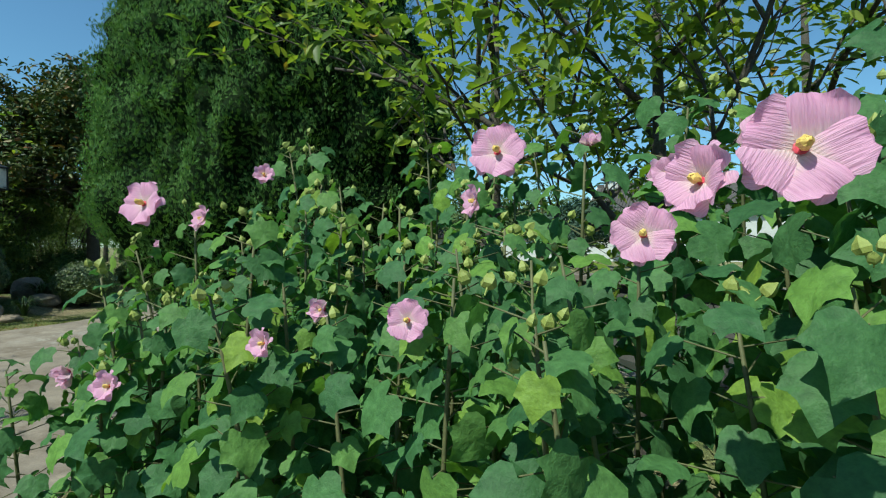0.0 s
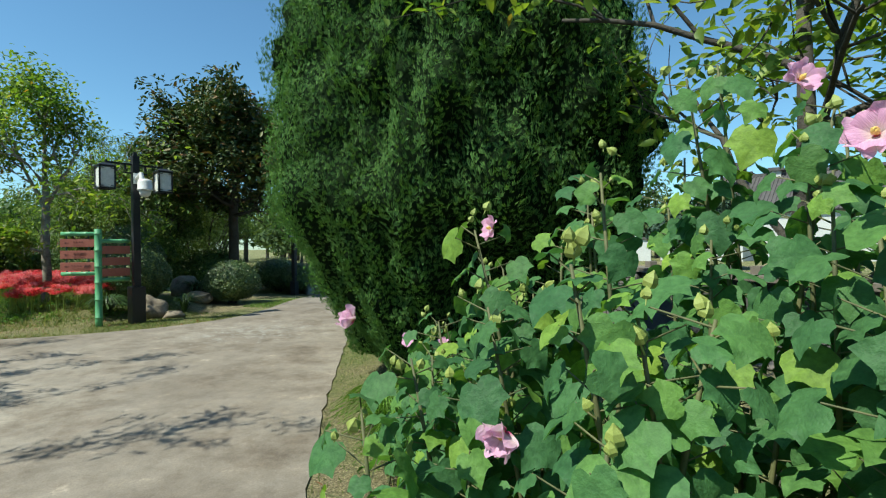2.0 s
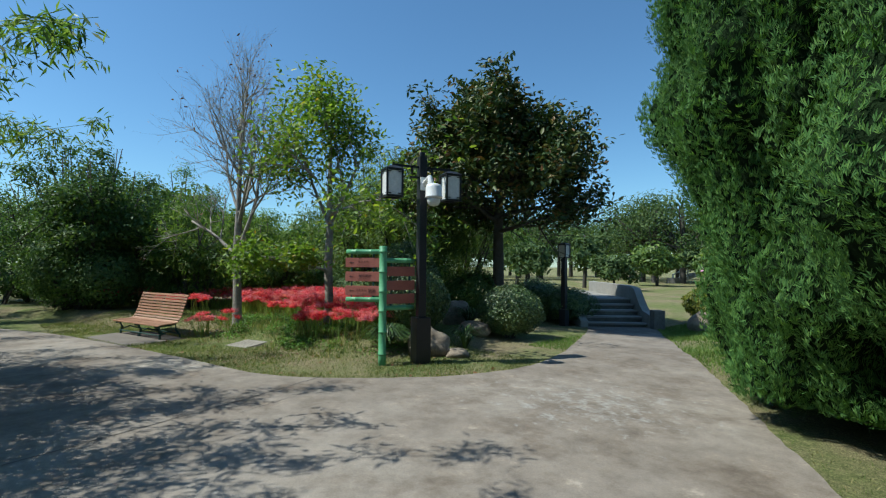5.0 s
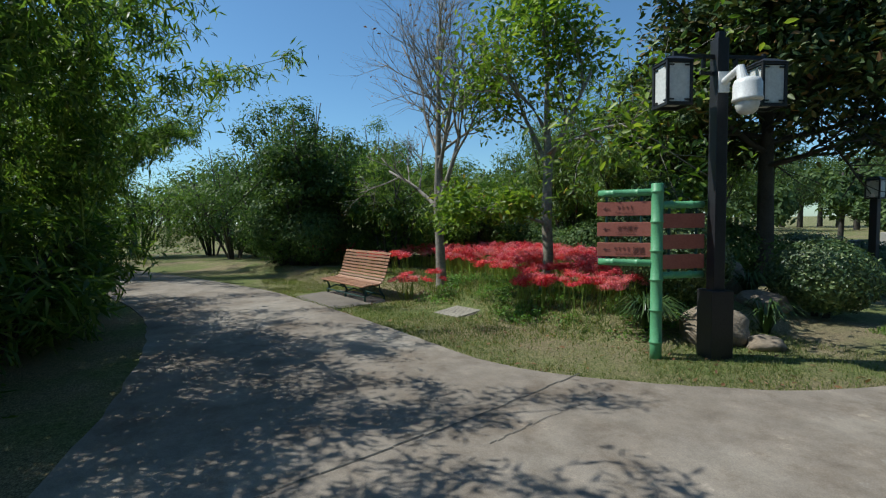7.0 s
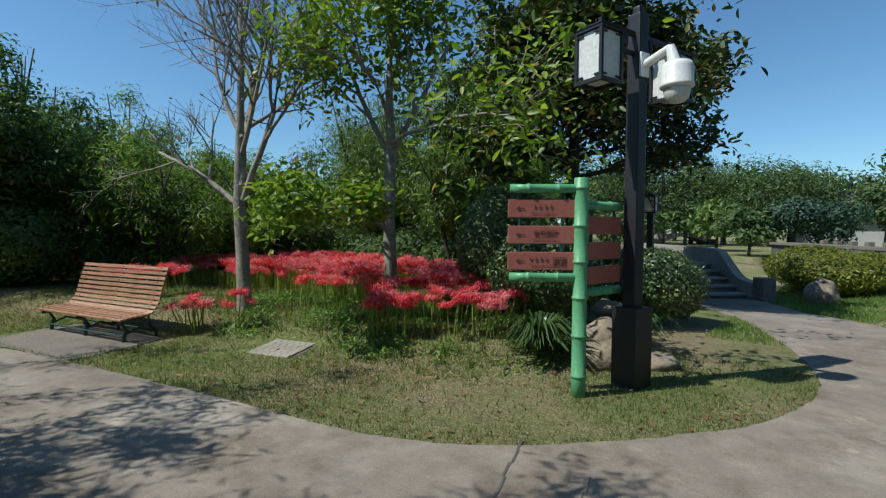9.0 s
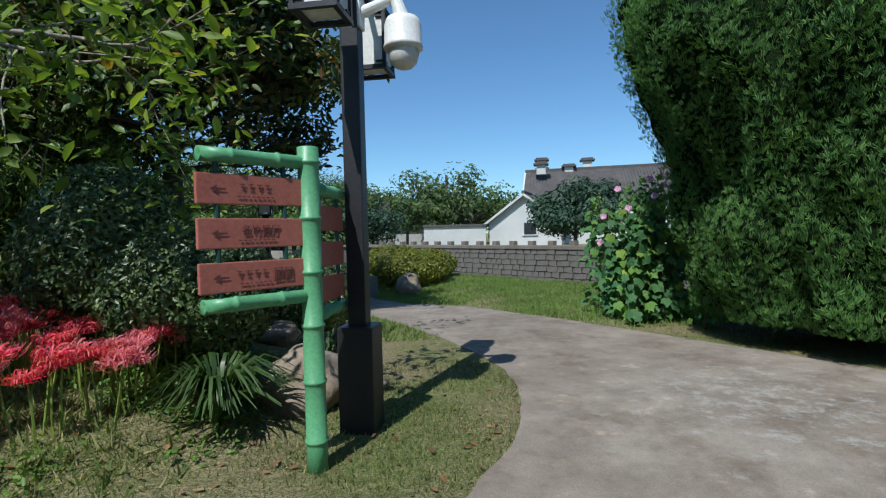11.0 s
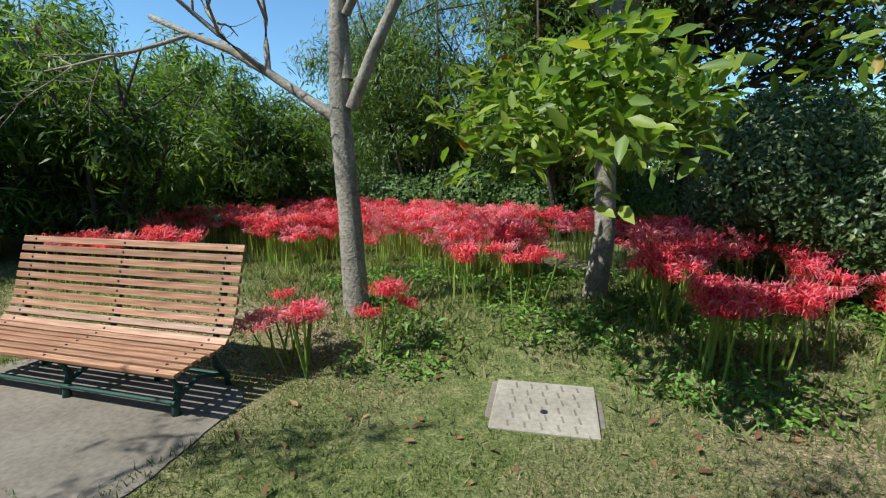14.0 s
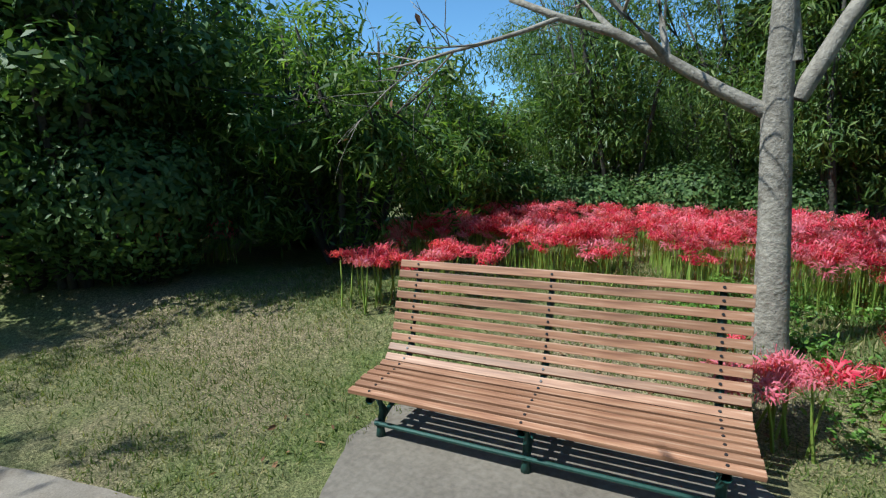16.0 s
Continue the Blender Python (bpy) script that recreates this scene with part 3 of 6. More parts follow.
def build_house(name, m, w, d, eave, ridge, label, gable_window=False, chimneys=(), tiles=True):
    """A house with its gable ends on the local x ends; origin at the middle of its footprint."""
    h = thing(name, m, label, "house")
    bm = bmesh.new()
    for z0, z1 in ((0, eave),):
        box(bm, d, w, z1 - z0, pose(0, 0, (z0 + z1) / 2))
    for sx in (-1, 1):
        x = sx * d / 2
        vs = [bm.verts.new(c) for c in ((x, -w / 2, eave), (x, w / 2, eave), (x, 0, ridge))]
        ws = [bm.verts.new((v.co.x - sx * 0.25, v.co.y, v.co.z)) for v in vs]
        bm.faces.new(vs)
        bm.faces.new(ws)
        for i in range(3):
            bm.faces.new((vs[i], vs[(i + 1) % 3], ws[(i + 1) % 3], ws[i]))
    part("wall", bm, M_plaster, h)
    over = 0.45
    sl = math.hypot(w / 2, ridge - eave)
    ang = math.degrees(math.atan2(ridge - eave, w / 2))
    for s in (-1, 1):
        roof = part("roof", boxm(d + 2 * over, sl + over, 0.16, pose(0, 0, ridge + 0.08, -s * ang) @ pose(0, s * (sl + over) / 2, 0), 0.01), M_tile, h)
        bm = bmesh.new()
        n = int(d / 0.3)
        for i in range(n):
            box(bm, 0.1, sl + over, 0.09, pose(0, 0, ridge + 0.08, -s * ang) @ pose(-d / 2 + 0.15 + i * d / n, s * (sl + over) / 2, 0.11))
        part("tile_ribs", bm, M_tile, roof)
        part("verge", boxm(0.14, sl + over, 0.2, pose(0, 0, ridge + 0.05, -s * ang) @ pose(-d / 2 - over, s * (sl + over) / 2, 0.01), 0.01), M_plaster, h)
    part("ridge", boxm(d + 2 * over, 0.3, 0.3, pose(0, 0, ridge + 0.25), 0.03), M_tile, h)
    if gable_window:
        win = part("window", boxm(0.06, 1.1, 1.05, pose(-d / 2 - 0.02, -0.5, eave * 0.72), 0.01), M_pane, h, "small dark square window")
        part("window_frame", boxm(0.1, 0.06, 1.05, pose(-d / 2 - 0.03, -0.5, eave * 0.72)), M_pole, win)
        part("window_sill", boxm(0.16, 1.4, 0.08, pose(-d / 2 - 0.05, -0.5, eave * 0.72 - 0.6)), M_plaster, win)
    for cx, cy, ch in chimneys:
        c = part("chimney", boxm(0.9, 0.8, ch, pose(cx, cy, ridge + ch / 2 - 0.4), 0.02), M_plaster, h, "white stepped firewall block with a tiled cap")
        part("cap", boxm(1.5, 1.3, 0.18, pose(cx, cy, ridge + ch - 0.35), 0.03), M_tile, c)
        part("cap_ridge", boxm(1.2, 0.5, 0.2, pose(cx, cy, ridge + ch - 0.17), 0.03), M_tile, c)
    return h


def polar(eye, yaw, dist):
    a = radians(yaw)
    return eye[0] - math.sin(a) * dist, eye[1] + math.cos(a) * dist


EYE9 = (-8.85, 5.1)
build_canal()
hx, hy = polar(EYE9, -17.6, 50)
build_house("house", pose(hx, hy, -0.1, 0, 0, 62), 6.6, 9, 2.3, 4.7, "small white plastered gable house with grey tiled roof", True)
hx, hy = polar(EYE9, -26.5, 54)
build_house("house", pose(hx, hy, -0.1, 0, 0, -22), 11, 17, 4.2, 7.6, "long white house with dark tiled roof and white stepped gable blocks", False,
            ((-7.2, 0, 1.7), (-7.2, -2.0, 1.0), (-7.2, 2.0, 1.0), (-2.5, 0.5, 1.5), (-4.4, 0, 0.9), (7.5, 0, 1.6)))
hx, hy = polar(EYE9, -0.5, 52)
build_house("house", pose(hx, hy, -0.2, 0, 0, 20), 5, 7, 2.6, 4.4, "grey-roofed white pavilion among trees", False)
hx, hy = polar(EYE9, -8.5, 44)
gw = thing("garden_wall", pose(hx, hy, 0, 0, 0, -8), "low white garden wall with grey tiled coping", "wall")
part("wall", boxm(5.5, 0.3, 2.0, pose(0, 0, 0.9), 0.01), M_plaster, gw)
part("coping", boxm(5.7, 0.6, 0.2, pose(0, 0, 1.95), 0.03), M_tile, gw)


def build_steps():
    """The bridge approach: four granite steps between two cheek walls, one with a sloped parapet."""
    st = thing("bridge_steps", pose(-10.75, 17.1, -0.24, 0, 0, 44), "worn granite steps up to a stone bridge", "steps", kind="structure")
    w = 1.62
    for i in range(5):
        step = part("step", boxm(w, 0.36 if i < 4 else 5.0, 0.045, pose(0, 0.18 + i * 0.34 + (0 if i < 4 else 2.3), 0.125 + i * 0.15), 0.008), M_granite, st)
        part("riser", boxm(w - 0.02, 0.3 if i < 4 else 4.9, 0.1 + 0.15 * i, pose(0, 0.2 + i * 0.34 + (0 if i < 4 else 2.25), 0.05 + 0.075 * i)), M_wallstone, step)
    for sx, prof in ((1, ((-0.1, -0.1), (-0.1, 0.4), (0.4, 0.46), (0.62, 0.6), (1.1, 1.06), (1.3, 1.12), (2.2, 1.14), (6.3, 1.14), (6.3, -0.1))),
                     (-1, ((0.0, -0.1), (0.0, 0.2), (1.3, 0.66), (6.3, 0.68), (6.3, -0.1)))):
        bm = bmesh.new()
        x = sx * (w / 2 + 0.12)
        a = [bm.verts.new((x - 0.11, y, z)) for y, z in prof]
        b = [bm.verts.new((x + 0.11, y, z)) for y, z in prof]
        bm.faces.new(a)
        bm.faces.new(b[::-1])
        for i in range(len(prof)):
            j = (i + 1) % len(prof)
            bm.faces.new((a[i], a[j], b[j], b[i]))
        bmesh.ops.bevel(bm, geom=bm.edges[:], offset=0.015, segments=1, affect="EDGES")
        part("parapet", bm, M_granite, st, "pale weathered stone parapet")
    part("end_post", boxm(0.3, 0.34, 0.56, pose(w / 2 + 0.17, -0.28, 0.26), 0.03), M_wallstone, st)
    part("end_post", boxm(0.24, 0.24, 1.05, pose(-w / 2 - 0.14, 2.6, 0.53), 0.03), M_granite, st)


def build_arch_bridge():
    """A small humped footbridge far off in the park."""
    t = thing("arched_bridge", pose(-20.6, 54.1, 0, 0, 0, 48), "small humped stone footbridge with white railings", "bridge")
    bm = bmesh.new()
    n = 14
    for k in range(n):
        a0 = math.pi * k / n
        xs = [-2.6 + 5.2 * k / n, -2.6 + 5.2 * (k + 1) / n]
        zs = [0.15 + 0.75 * math.sin(a0), 0.15 + 0.75 * math.sin(a0 + math.pi / n)]
        ln = math.hypot(xs[1] - xs[0], zs[1] - zs[0])
        box(bm, ln + 0.02, 1.4, 0.28, pose((xs[0] + xs[1]) / 2, 0, (zs[0] + zs[1]) / 2, 0, -math.degrees(math.atan2(zs[1] - zs[0], xs[1] - xs[0]))))
    part("deck", bm, M_granite, t)
    for s in (-1, 1):
        rail = bmesh.new()
        for k in range(n):
            a0, a1 = math.pi * k / n, math.pi * (k + 1) / n
            rod(rail, (-2.6 + 5.2 * k / n, s * 0.66, 0.8 + 0.75 * math.sin(a0)), (-2.6 + 5.2 * (k + 1) / n, s * 0.66, 0.8 + 0.75 * math.sin(a1)), 0.06, None, 6)
        part("handrail", rail, M_plaster, t)
        for k in range(0, n + 1, 2):
            z = 0.75 * math.sin(math.pi * k / n)
            part("post", rodm((-2.6 + 5.2 * k / n, s * 0.66, z), (-2.6 + 5.2 * k / n, s * 0.66, z + 0.85), 0.07, None, 6), M_plaster, t)
    for s in (-1, 1):
        part("abutment", boxm(0.9, 1.6, 0.9, pose(s * 2.7, 0, 0.05), 0.03), M_wallstone, t)


build_arch_bridge()
build_steps()


# ---------------------------------------------------------------- sign post
def bamboo_rod(name, a, b, r, parent, knots, label="", open_end=False):
    a, b = Vector(a), Vector(b)
    L = (b - a).length
    prof = [(r * 0.55 if open_end else r, 0)]
    if open_end:
        prof = [(r * 0.5, 0.02), (r, 0.0)]
    for k in knots:
        z = k * L
        prof += [(r * 0.99, z - 0.03), (r * 1.02, z - 0.012), (r * 1.14, z - 0.005), (r * 1.14, z + 0.005), (r * 1.0, z + 0.012)]
    prof += [(r, L - 0.004), (r * 0.93, L)]
    bm = bmesh.new()
    turned(bm, prof, 20, Matrix.Translation(a) @ (b - a).to_track_quat("Z", "Y").to_matrix().to_4x4())
    return part(name, bm, M_green, parent, label, True)


def build_sign():
    s = thing("signpost", pose(-10.09, 8.41, 0), "green bamboo-shaped signpost with red-brown wooden direction boards", "signpost")
    bamboo_rod("post", (0, 0, -0.05), (0, 0, 1.76), 0.057, s, (0.12, 0.3, 0.47, 0.63, 0.79, 0.955))
    arms = ((Vector((-0.80, -0.60, 0)), 1.675, 0.965, 0.565, (1.515, 1.305, 1.095), True),
            (Vector((0.26, 0.965, 0)), 1.545, 0.84, 0.5, (1.385, 1.175, 0.975), False))
    for d, zt, zb, L, boards, front in arms:
        for z in (zt, zb):
            bamboo_rod("arm", d * L + Vector((0, 0, z)), d * 0.03 + Vector((0, 0, z)), 0.036, s, (0.28, 0.72), "", True)
        for f in (0.26, 0.86):
            part("hanger", rodm(d * L * f + Vector((0, 0, zb)), d * L * f + Vector((0, 0, zt)), 0.014, None, 8), M_iron_green, s)
        n = Vector((d.y, -d.x, 0))
        if n.dot(Vector((1, -2, 0))) < 0:
            n = -n
        for i, z in enumerate(boards):
            m = frame_at((0, 0), d)
            m.translation = d * (L * 0.55) + Vector((0, 0, z))
            b = part("board", boxm(L * 0.95, 0.03, 0.145, m, 0.006), M_plank, s)
            if front:
                write_board(b, m, i, L)


def flat_text(body, size, m, mat, parent, name="writing"):
    cu = bpy.data.curves.new(name, "FONT")
    cu.body, cu.size, cu.align_x, cu.align_y = body, size, "CENTER", "CENTER"
    cu.extrude = 0.001
    cu.materials.append(mat)
    ob = new(name, cu)
    ob.parent = parent
    ob.matrix_local = m
    return ob


def write_board(b, m, i, L):
    """Arrow and writing on the face of a board that looks to the path (local -y or +y)."""
    face = m @ pose(0, 0.019, 0, 90, 0, 180)
    arrow = bmesh.new()
    # the arrow points to the free end of the board
    tip = 0.21
    for c in (((tip, 0.0), (tip - 0.035, 0.02), (tip - 0.03, 0.004), (tip - 0.03, -0.004), (tip - 0.035, -0.02)),
              ((tip - 0.028, 0.006), (tip - 0.028, -0.006), (tip - 0.075, -0.004), (tip - 0.075, 0.004))):
        arrow.faces.new([arrow.verts.new(face @ Vector((-x, y, 0))) for x, y in c])
    part("arrow", arrow, M_letter, b)
    rows = {0: (), 1: ("\u540d\u7af9\u5c55\u5385",), 2: ()}[i]
    for body in rows:
        flat_text(body, 0.05, face @ pose(0.03, 0.012, 0), M_letter, b)
    rng = random.Random(i)
    if i != 1:
        for k in range(4):
            part("writing", boxm(0.024, 0.004, 0.002, face @ pose(-0.055 + k * 0.042 - (0.03 if i == 2 else 0), 0.026, 0.0)), M_letter, b)
            part("writing", boxm(0.004, 0.028, 0.002, face @ pose(-0.055 + k * 0.042 - (0.03 if i == 2 else 0), 0.014, 0.0)), M_letter, b)
            part("writing", boxm(0.02, 0.004, 0.002, face @ pose(-0.055 + k * 0.042 - (0.03 if i == 2 else 0), 0.012 - 0.006 * (k % 2), 0.0)), M_letter, b)
    for k in range(8):
        part("writing", boxm(rng.uniform(0.01, 0.018), 0.005, 0.002, face @ pose(-0.075 + k * 0.024, -0.034, 0.0)), M_letter, b)
    if i == 2:
        for x in (0.115, 0.17):
            fr = bmesh.new()
            for dx, dy, sx, sy in ((-0.02, 0, 0.004, 0.06), (0.02, 0, 0.004, 0.06), (0, 0.03, 0.044, 0.004), (0, -0.03, 0.044, 0.004), (0, 0.004, 0.008, 0.035), (-0.009, -0.01, 0.007, 0.026), (0.009, 0.01, 0.007, 0.02)):
                box(fr, sx, sy, 0.002, face @ pose(x + dx, dy, 0.0))
            part("pictogram", fr, M_letter, b)


build_sign()


# ---------------------------------------------------------------- lamp post with camera
def build_lantern(p, m, w=0.27, h=0.43):
    lan = part("lantern", boxm(w * 0.84, w * 0.84, h * 0.9, m, 0.004), M_lamp, p, "frosted white lantern panels")
    fr = bmesh.new()
    for sx in (-1, 1):
        for sy in (-1, 1):
            box(fr, 0.025, 0.025, h, m @ pose(sx * w * 0.44, sy * w * 0.44, 0))
    for z in (-h / 2, h / 2):
        for s in (-1, 1):
            box(fr, w, 0.03, 0.03, m @ pose(0, s * w * 0.44, z))
            box(fr, 0.03, w * 0.82, 0.03, m @ pose(s * w * 0.44, 0, z))
    for sx in (-1, 1):                                  # fretwork in the corners
        for sy in (-1, 1):
            for sz in (-1, 1):
                box(fr, 0.05, 0.012, 0.012, m @ pose(sx * w * 0.30, sy * w * 0.445, sz * h * 0.40))
                box(fr, 0.012, 0.05, 0.012, m @ pose(sx * w * 0.445, sy * w * 0.30, sz * h * 0.40))
    part("lantern_frame", fr, M_pole, lan)
    top = bmesh.new()
    bmesh.ops.create_cone(top, cap_ends=True, segments=4, radius1=w * 0.74, radius2=w * 0.3, depth=0.05, matrix=m @ pose(0, 0, h / 2 + 0.035, 0, 0, 45))
    part("lantern_top", top, M_pole, lan)


def build_lamp():
    p = thing("street_lamp", pose(-9.855, 8.957, 0, 0, 0, -17), "black iron lamp post with two frosted box lanterns", "street lamp")
    part("base", boxm(0.235, 0.235, 0.74, pose(0, 0, 0.32), 0.012), M_pole, p)
    part("pole", boxm(0.12, 0.12, 2.5, pose(0, 0, 1.9), 0.012), M_pole, p)
    part("finial", boxm(0.07, 0.07, 0.1, pose(0, 0, 3.17), 0.02), M_pole, p)
    for s in (-1, 1):
        br = bmesh.new()
        box(br, 0.035, 0.44, 0.035, pose(0, s * 0.25, 2.98))
        box(br, 0.035, 0.03, 0.12, pose(0, s * 0.17, 2.93))
        box(br, 0.03, 0.16, 0.03, pose(0, s * 0.12, 2.82))
        box(br, 0.03, 0.03, 0.14, pose(0, s * 0.47, 2.95))
        part("bracket", br, M_pole, p)
        build_lantern(p, pose(0, s * 0.49, 2.7), 0.27, 0.40)
    c = thing("security_camera", pose(-9.855, 8.957, 0, 0, 0, -17), "white dome security camera on a bracket on the lamp post", "camera")
    arm = bmesh.new()
    box(arm, 0.02, 0.11, 0.2, pose(0.067, 0, 2.72), 0.005)
    rod(arm, (0.07, 0, 2.72), (0.3, -0.01, 2.79), 0.036, 0.03, 14)
    rod(arm, (0.3, -0.01, 2.8), (0.34, -0.01, 2.66), 0.034, 0.05, 14)
    part("bracket", arm, M_white, c, smooth=False)
    body = bmesh.new()
    turned(body, [(0.05, 0.34), (0.105, 0.32), (0.12, 0.28), (0.122, 0.16), (0.128, 0.15), (0.128, 0.13), (0.105, 0.12)], 24, pose(0.335, 0.04, 2.35))
    part("housing", body, M_white, c, smooth=True)
    dome = bmesh.new()
    turned(dome, [(0.1, 0.13), (0.1, 0.09), (0.085, 0.04), (0.055, 0.012), (0.01, 0.0)], 24, pose(0.335, 0.04, 2.35))
    part("dome", dome, M_lamp, c, smooth=True)


def build_small_lamp(x, y, h):
    z = gz(x, y)
    p = thing("street_lamp", pose(x, y, z), "slim black garden lamp with a lantern head", "street lamp", "garden lamps")
    part("pole", boxm(0.13, 0.13, h - 0.45, pose(0, 0, (h - 0.45) / 2 - 0.03), 0.01), M_pole, p)
    part("base", boxm(0.2, 0.2, 0.5, pose(0, 0, 0.22), 0.01), M_pole, p)
    build_lantern(p, pose(0, 0, h - 0.28), 0.26, 0.36)


build_lamp()
build_small_lamp(-11.88, 16.15, 2.4)
build_small_lamp(-28.2, 38.0, 2.0)


# ---------------------------------------------------------------- bench
def build_bench():
    a, b = Vector((-16.515, 6.178)), Vector((-14.765, 6.592))
    d = (b - a).normalized()
    m = frame_at((a + b) / 2, d, 0.0)          # local +y runs to the backrest
    bn = thing("park_bench", m, "slatted brown wooden park bench on dark green iron legs", "bench")
    prof = [(0.0, 0.28), (0.16, 0.30), (0.30, 0.30), (0.385, 0.325), (0.44, 0.385), (0.475, 0.46), (0.512, 0.58), (0.56, 0.735), (0.605, 0.87)]
    P = [Vector((0, y, z)) for y, z in prof]
    seg = [0.0]
    for i in range(len(P) - 1):
        seg.append(seg[-1] + (P[i + 1] - P[i]).length)
    n = 16

    def at(s):
        for i in range(len(P) - 1):
            if s <= seg[i + 1]:
                t = (s - seg[i]) / (seg[i + 1] - seg[i])
                return P[i].lerp(P[i + 1], t), (P[i + 1] - P[i]).normalized()
        return P[-1], (P[-1] - P[-2]).normalized()

    rng = random.Random(2)
    me = None
    for i in range(n):
        q, t = at(seg[-1] * (i + 0.35) / n)
        ang = math.degrees(math.atan2(t.z, t.y))
        if me is None:
            bm = boxm(1.8, 0.042, 0.022, Matrix.Identity(4), 0.004)
            me = bpy.data.meshes.new("slat")
            bm.to_mesh(me)
            bm.free()
            me.materials.append(M_wood)
        o = new("slat", me)
        o.parent = bn
        o.matrix_local = pose(rng.uniform(-0.003, 0.003), q.y, q.z, ang)
    bolt = bpy.data.meshes.new("bolt")
    bm = rodm((0, 0, -0.003), (0, 0, 0.003), 0.008, 0.006, 8)
    bm.to_mesh(bolt)
    bm.free()
    bolt.materials.append(M_pole)
    for x in (-0.78, 0.0, 0.78):
        V, F = [], []
        pts = [Vector((x, p.y, p.z)) + Vector((0, 0.012, -0.035)) for p in P[0:]]
        tube(V, F, pts, [0.02] * len(pts), 8)
        tube(V, F, [Vector((x, 0.08, 0.25)), Vector((x, 0.14, 0.14)), Vector((x, 0.11, 0.06)), Vector((x, 0.11, -0.01))], [0.02, 0.022, 0.02, 0.028], 8)
        tube(V, F, [Vector((x, 0.40, 0.32)), Vector((x, 0.42, 0.16)), Vector((x, 0.5, 0.06)), Vector((x, 0.5, -0.01))], [0.02, 0.022, 0.02, 0.028], 8)
        tube(V, F, [Vector((x, 0.08, 0.08)), Vector((x, 0.28, 0.15)), Vector((x, 0.48, 0.08))], [0.014] * 3, 8)
        link_mesh("leg_frame", V, F, M_iron_green, bn, "dark green cast-iron leg frame", True)
        for i in range(n):
            q, t = at(seg[-1] * (i + 0.35) / n)
            nn = Vector((0, -t.z, t.y))
            o = new("bolt", bolt)
            o.parent = bn
            o.matrix_local = Matrix.Translation(Vector((x, q.y, q.z)) + nn * 0.013) @ nn.to_track_quat("Z", "Y").to_matrix().to_4x4()
    for y in (0.09, 0.47):
        part("rail", rodm((-0.8, y, 0.085), (0.8, y, 0.085), 0.013, None, 10), M_iron_green, bn, "green iron rail")
    # paved slab under the bench
    bm = bmesh.new()
    out = [(-16.55, 6.2), (-16.45, 6.75), (-14.95, 7.05), (-14.62, 6.62), (-14.5, 6.0), (-15.2, 5.84), (-15.95, 5.64), (-16.2, 5.7)]
    f = bm.faces.new([bm.verts.new((x, y, 0.008)) for x, y in smooth_line(out + out[:1], 0.1, 0.012)[:-1]])
    r = bmesh.ops.extrude_face_region(bm, geom=[f])
    for g in r["geom"]:
        if isinstance(g, bmesh.types.BMVert):
            g.co.z = -0.05
    tagged(part("pavement", bm, M_slab), "weathered grey concrete slab under the bench", "slab", kind="structure")


build_bench()


def build_lid():
    # it lies on the slope of the low mound
    m = pose(-13.22, 7.68, gz(-13.22, 7.68) - 0.028, 0, 0, 17) @ pose(0, 0, 0, math.degrees(math.atan2(gz(-13.3, 7.95) - gz(-13.14, 7.41), 0.56)))
    lid = thing("manhole_cover", m, "square pale concrete manhole cover set in the lawn", "manhole cover")
    part("rim", boxm(0.62, 0.56, 0.08, pose(0, 0, 0.0), 0.012), M_slab, lid)
    part("cover", boxm(0.55, 0.49, 0.06, pose(0, 0, 0.028), 0.01), M_lid, lid)
    for i in range(5):
        for j in range(6):
            part("groove", boxm(0.012, 0.055, 0.006, pose(-0.18 + i * 0.085 + (0.02 if j % 2 else 0), -0.19 + j * 0.076, 0.0565, 0, 0, 10)), M_slab, lid)
    part("lifting_hole", rodm((0, -0.06, 0.04), (0, -0.06, 0.0605), 0.02, None, 14), M_pole, lid)


build_lid()


# ---------------------------------------------------------------- trees and shrubs
def grow(rng, start, heading, length, radius, depth, V, F, tips, spread=0.55, lift=0.15, kids=3, bend=0.12, n=7, shrink=0.66):
    """One limb with its side limbs; tips collects (place, way, depth left) along the outer twigs."""
    steps = 5
    pts, rad = [start.copy()], [radius]
    d = heading.normalized()
    for i in range(steps):
        d = (d + Vector((rng.gauss(0, bend), rng.gauss(0, bend), rng.gauss(0, bend) + lift * 0.2))).normalized()
        pts.append(pts[-1] + d * length / steps)
        rad.append(radius * (1 - 0.55 * (i + 1) / steps))
    tube(V, F, pts, rad, n)
    if depth <= 1:
        for p in pts[2:]:
            tips.append((p, d))
    if depth == 0:
        return
    for k in range(kids):
        f = 0.45 + 0.55 * (k + rng.random() * 0.6) / kids
        i = min(steps, max(1, int(f * steps)))
        side = Vector((rng.gauss(0, 1), rng.gauss(0, 1), rng.gauss(0, 0.5)))
        side = (side - d * side.dot(d)).normalized()
        nd = (d * (1 - spread) + side * spread + Vector((0, 0, lift))).normalized()
        grow(rng, pts[i], nd, length * shrink * rng.uniform(0.8, 1.15), rad[i] * 0.68, depth - 1, V, F, tips, spread, lift, kids, bend, max(4, n - 1), shrink)


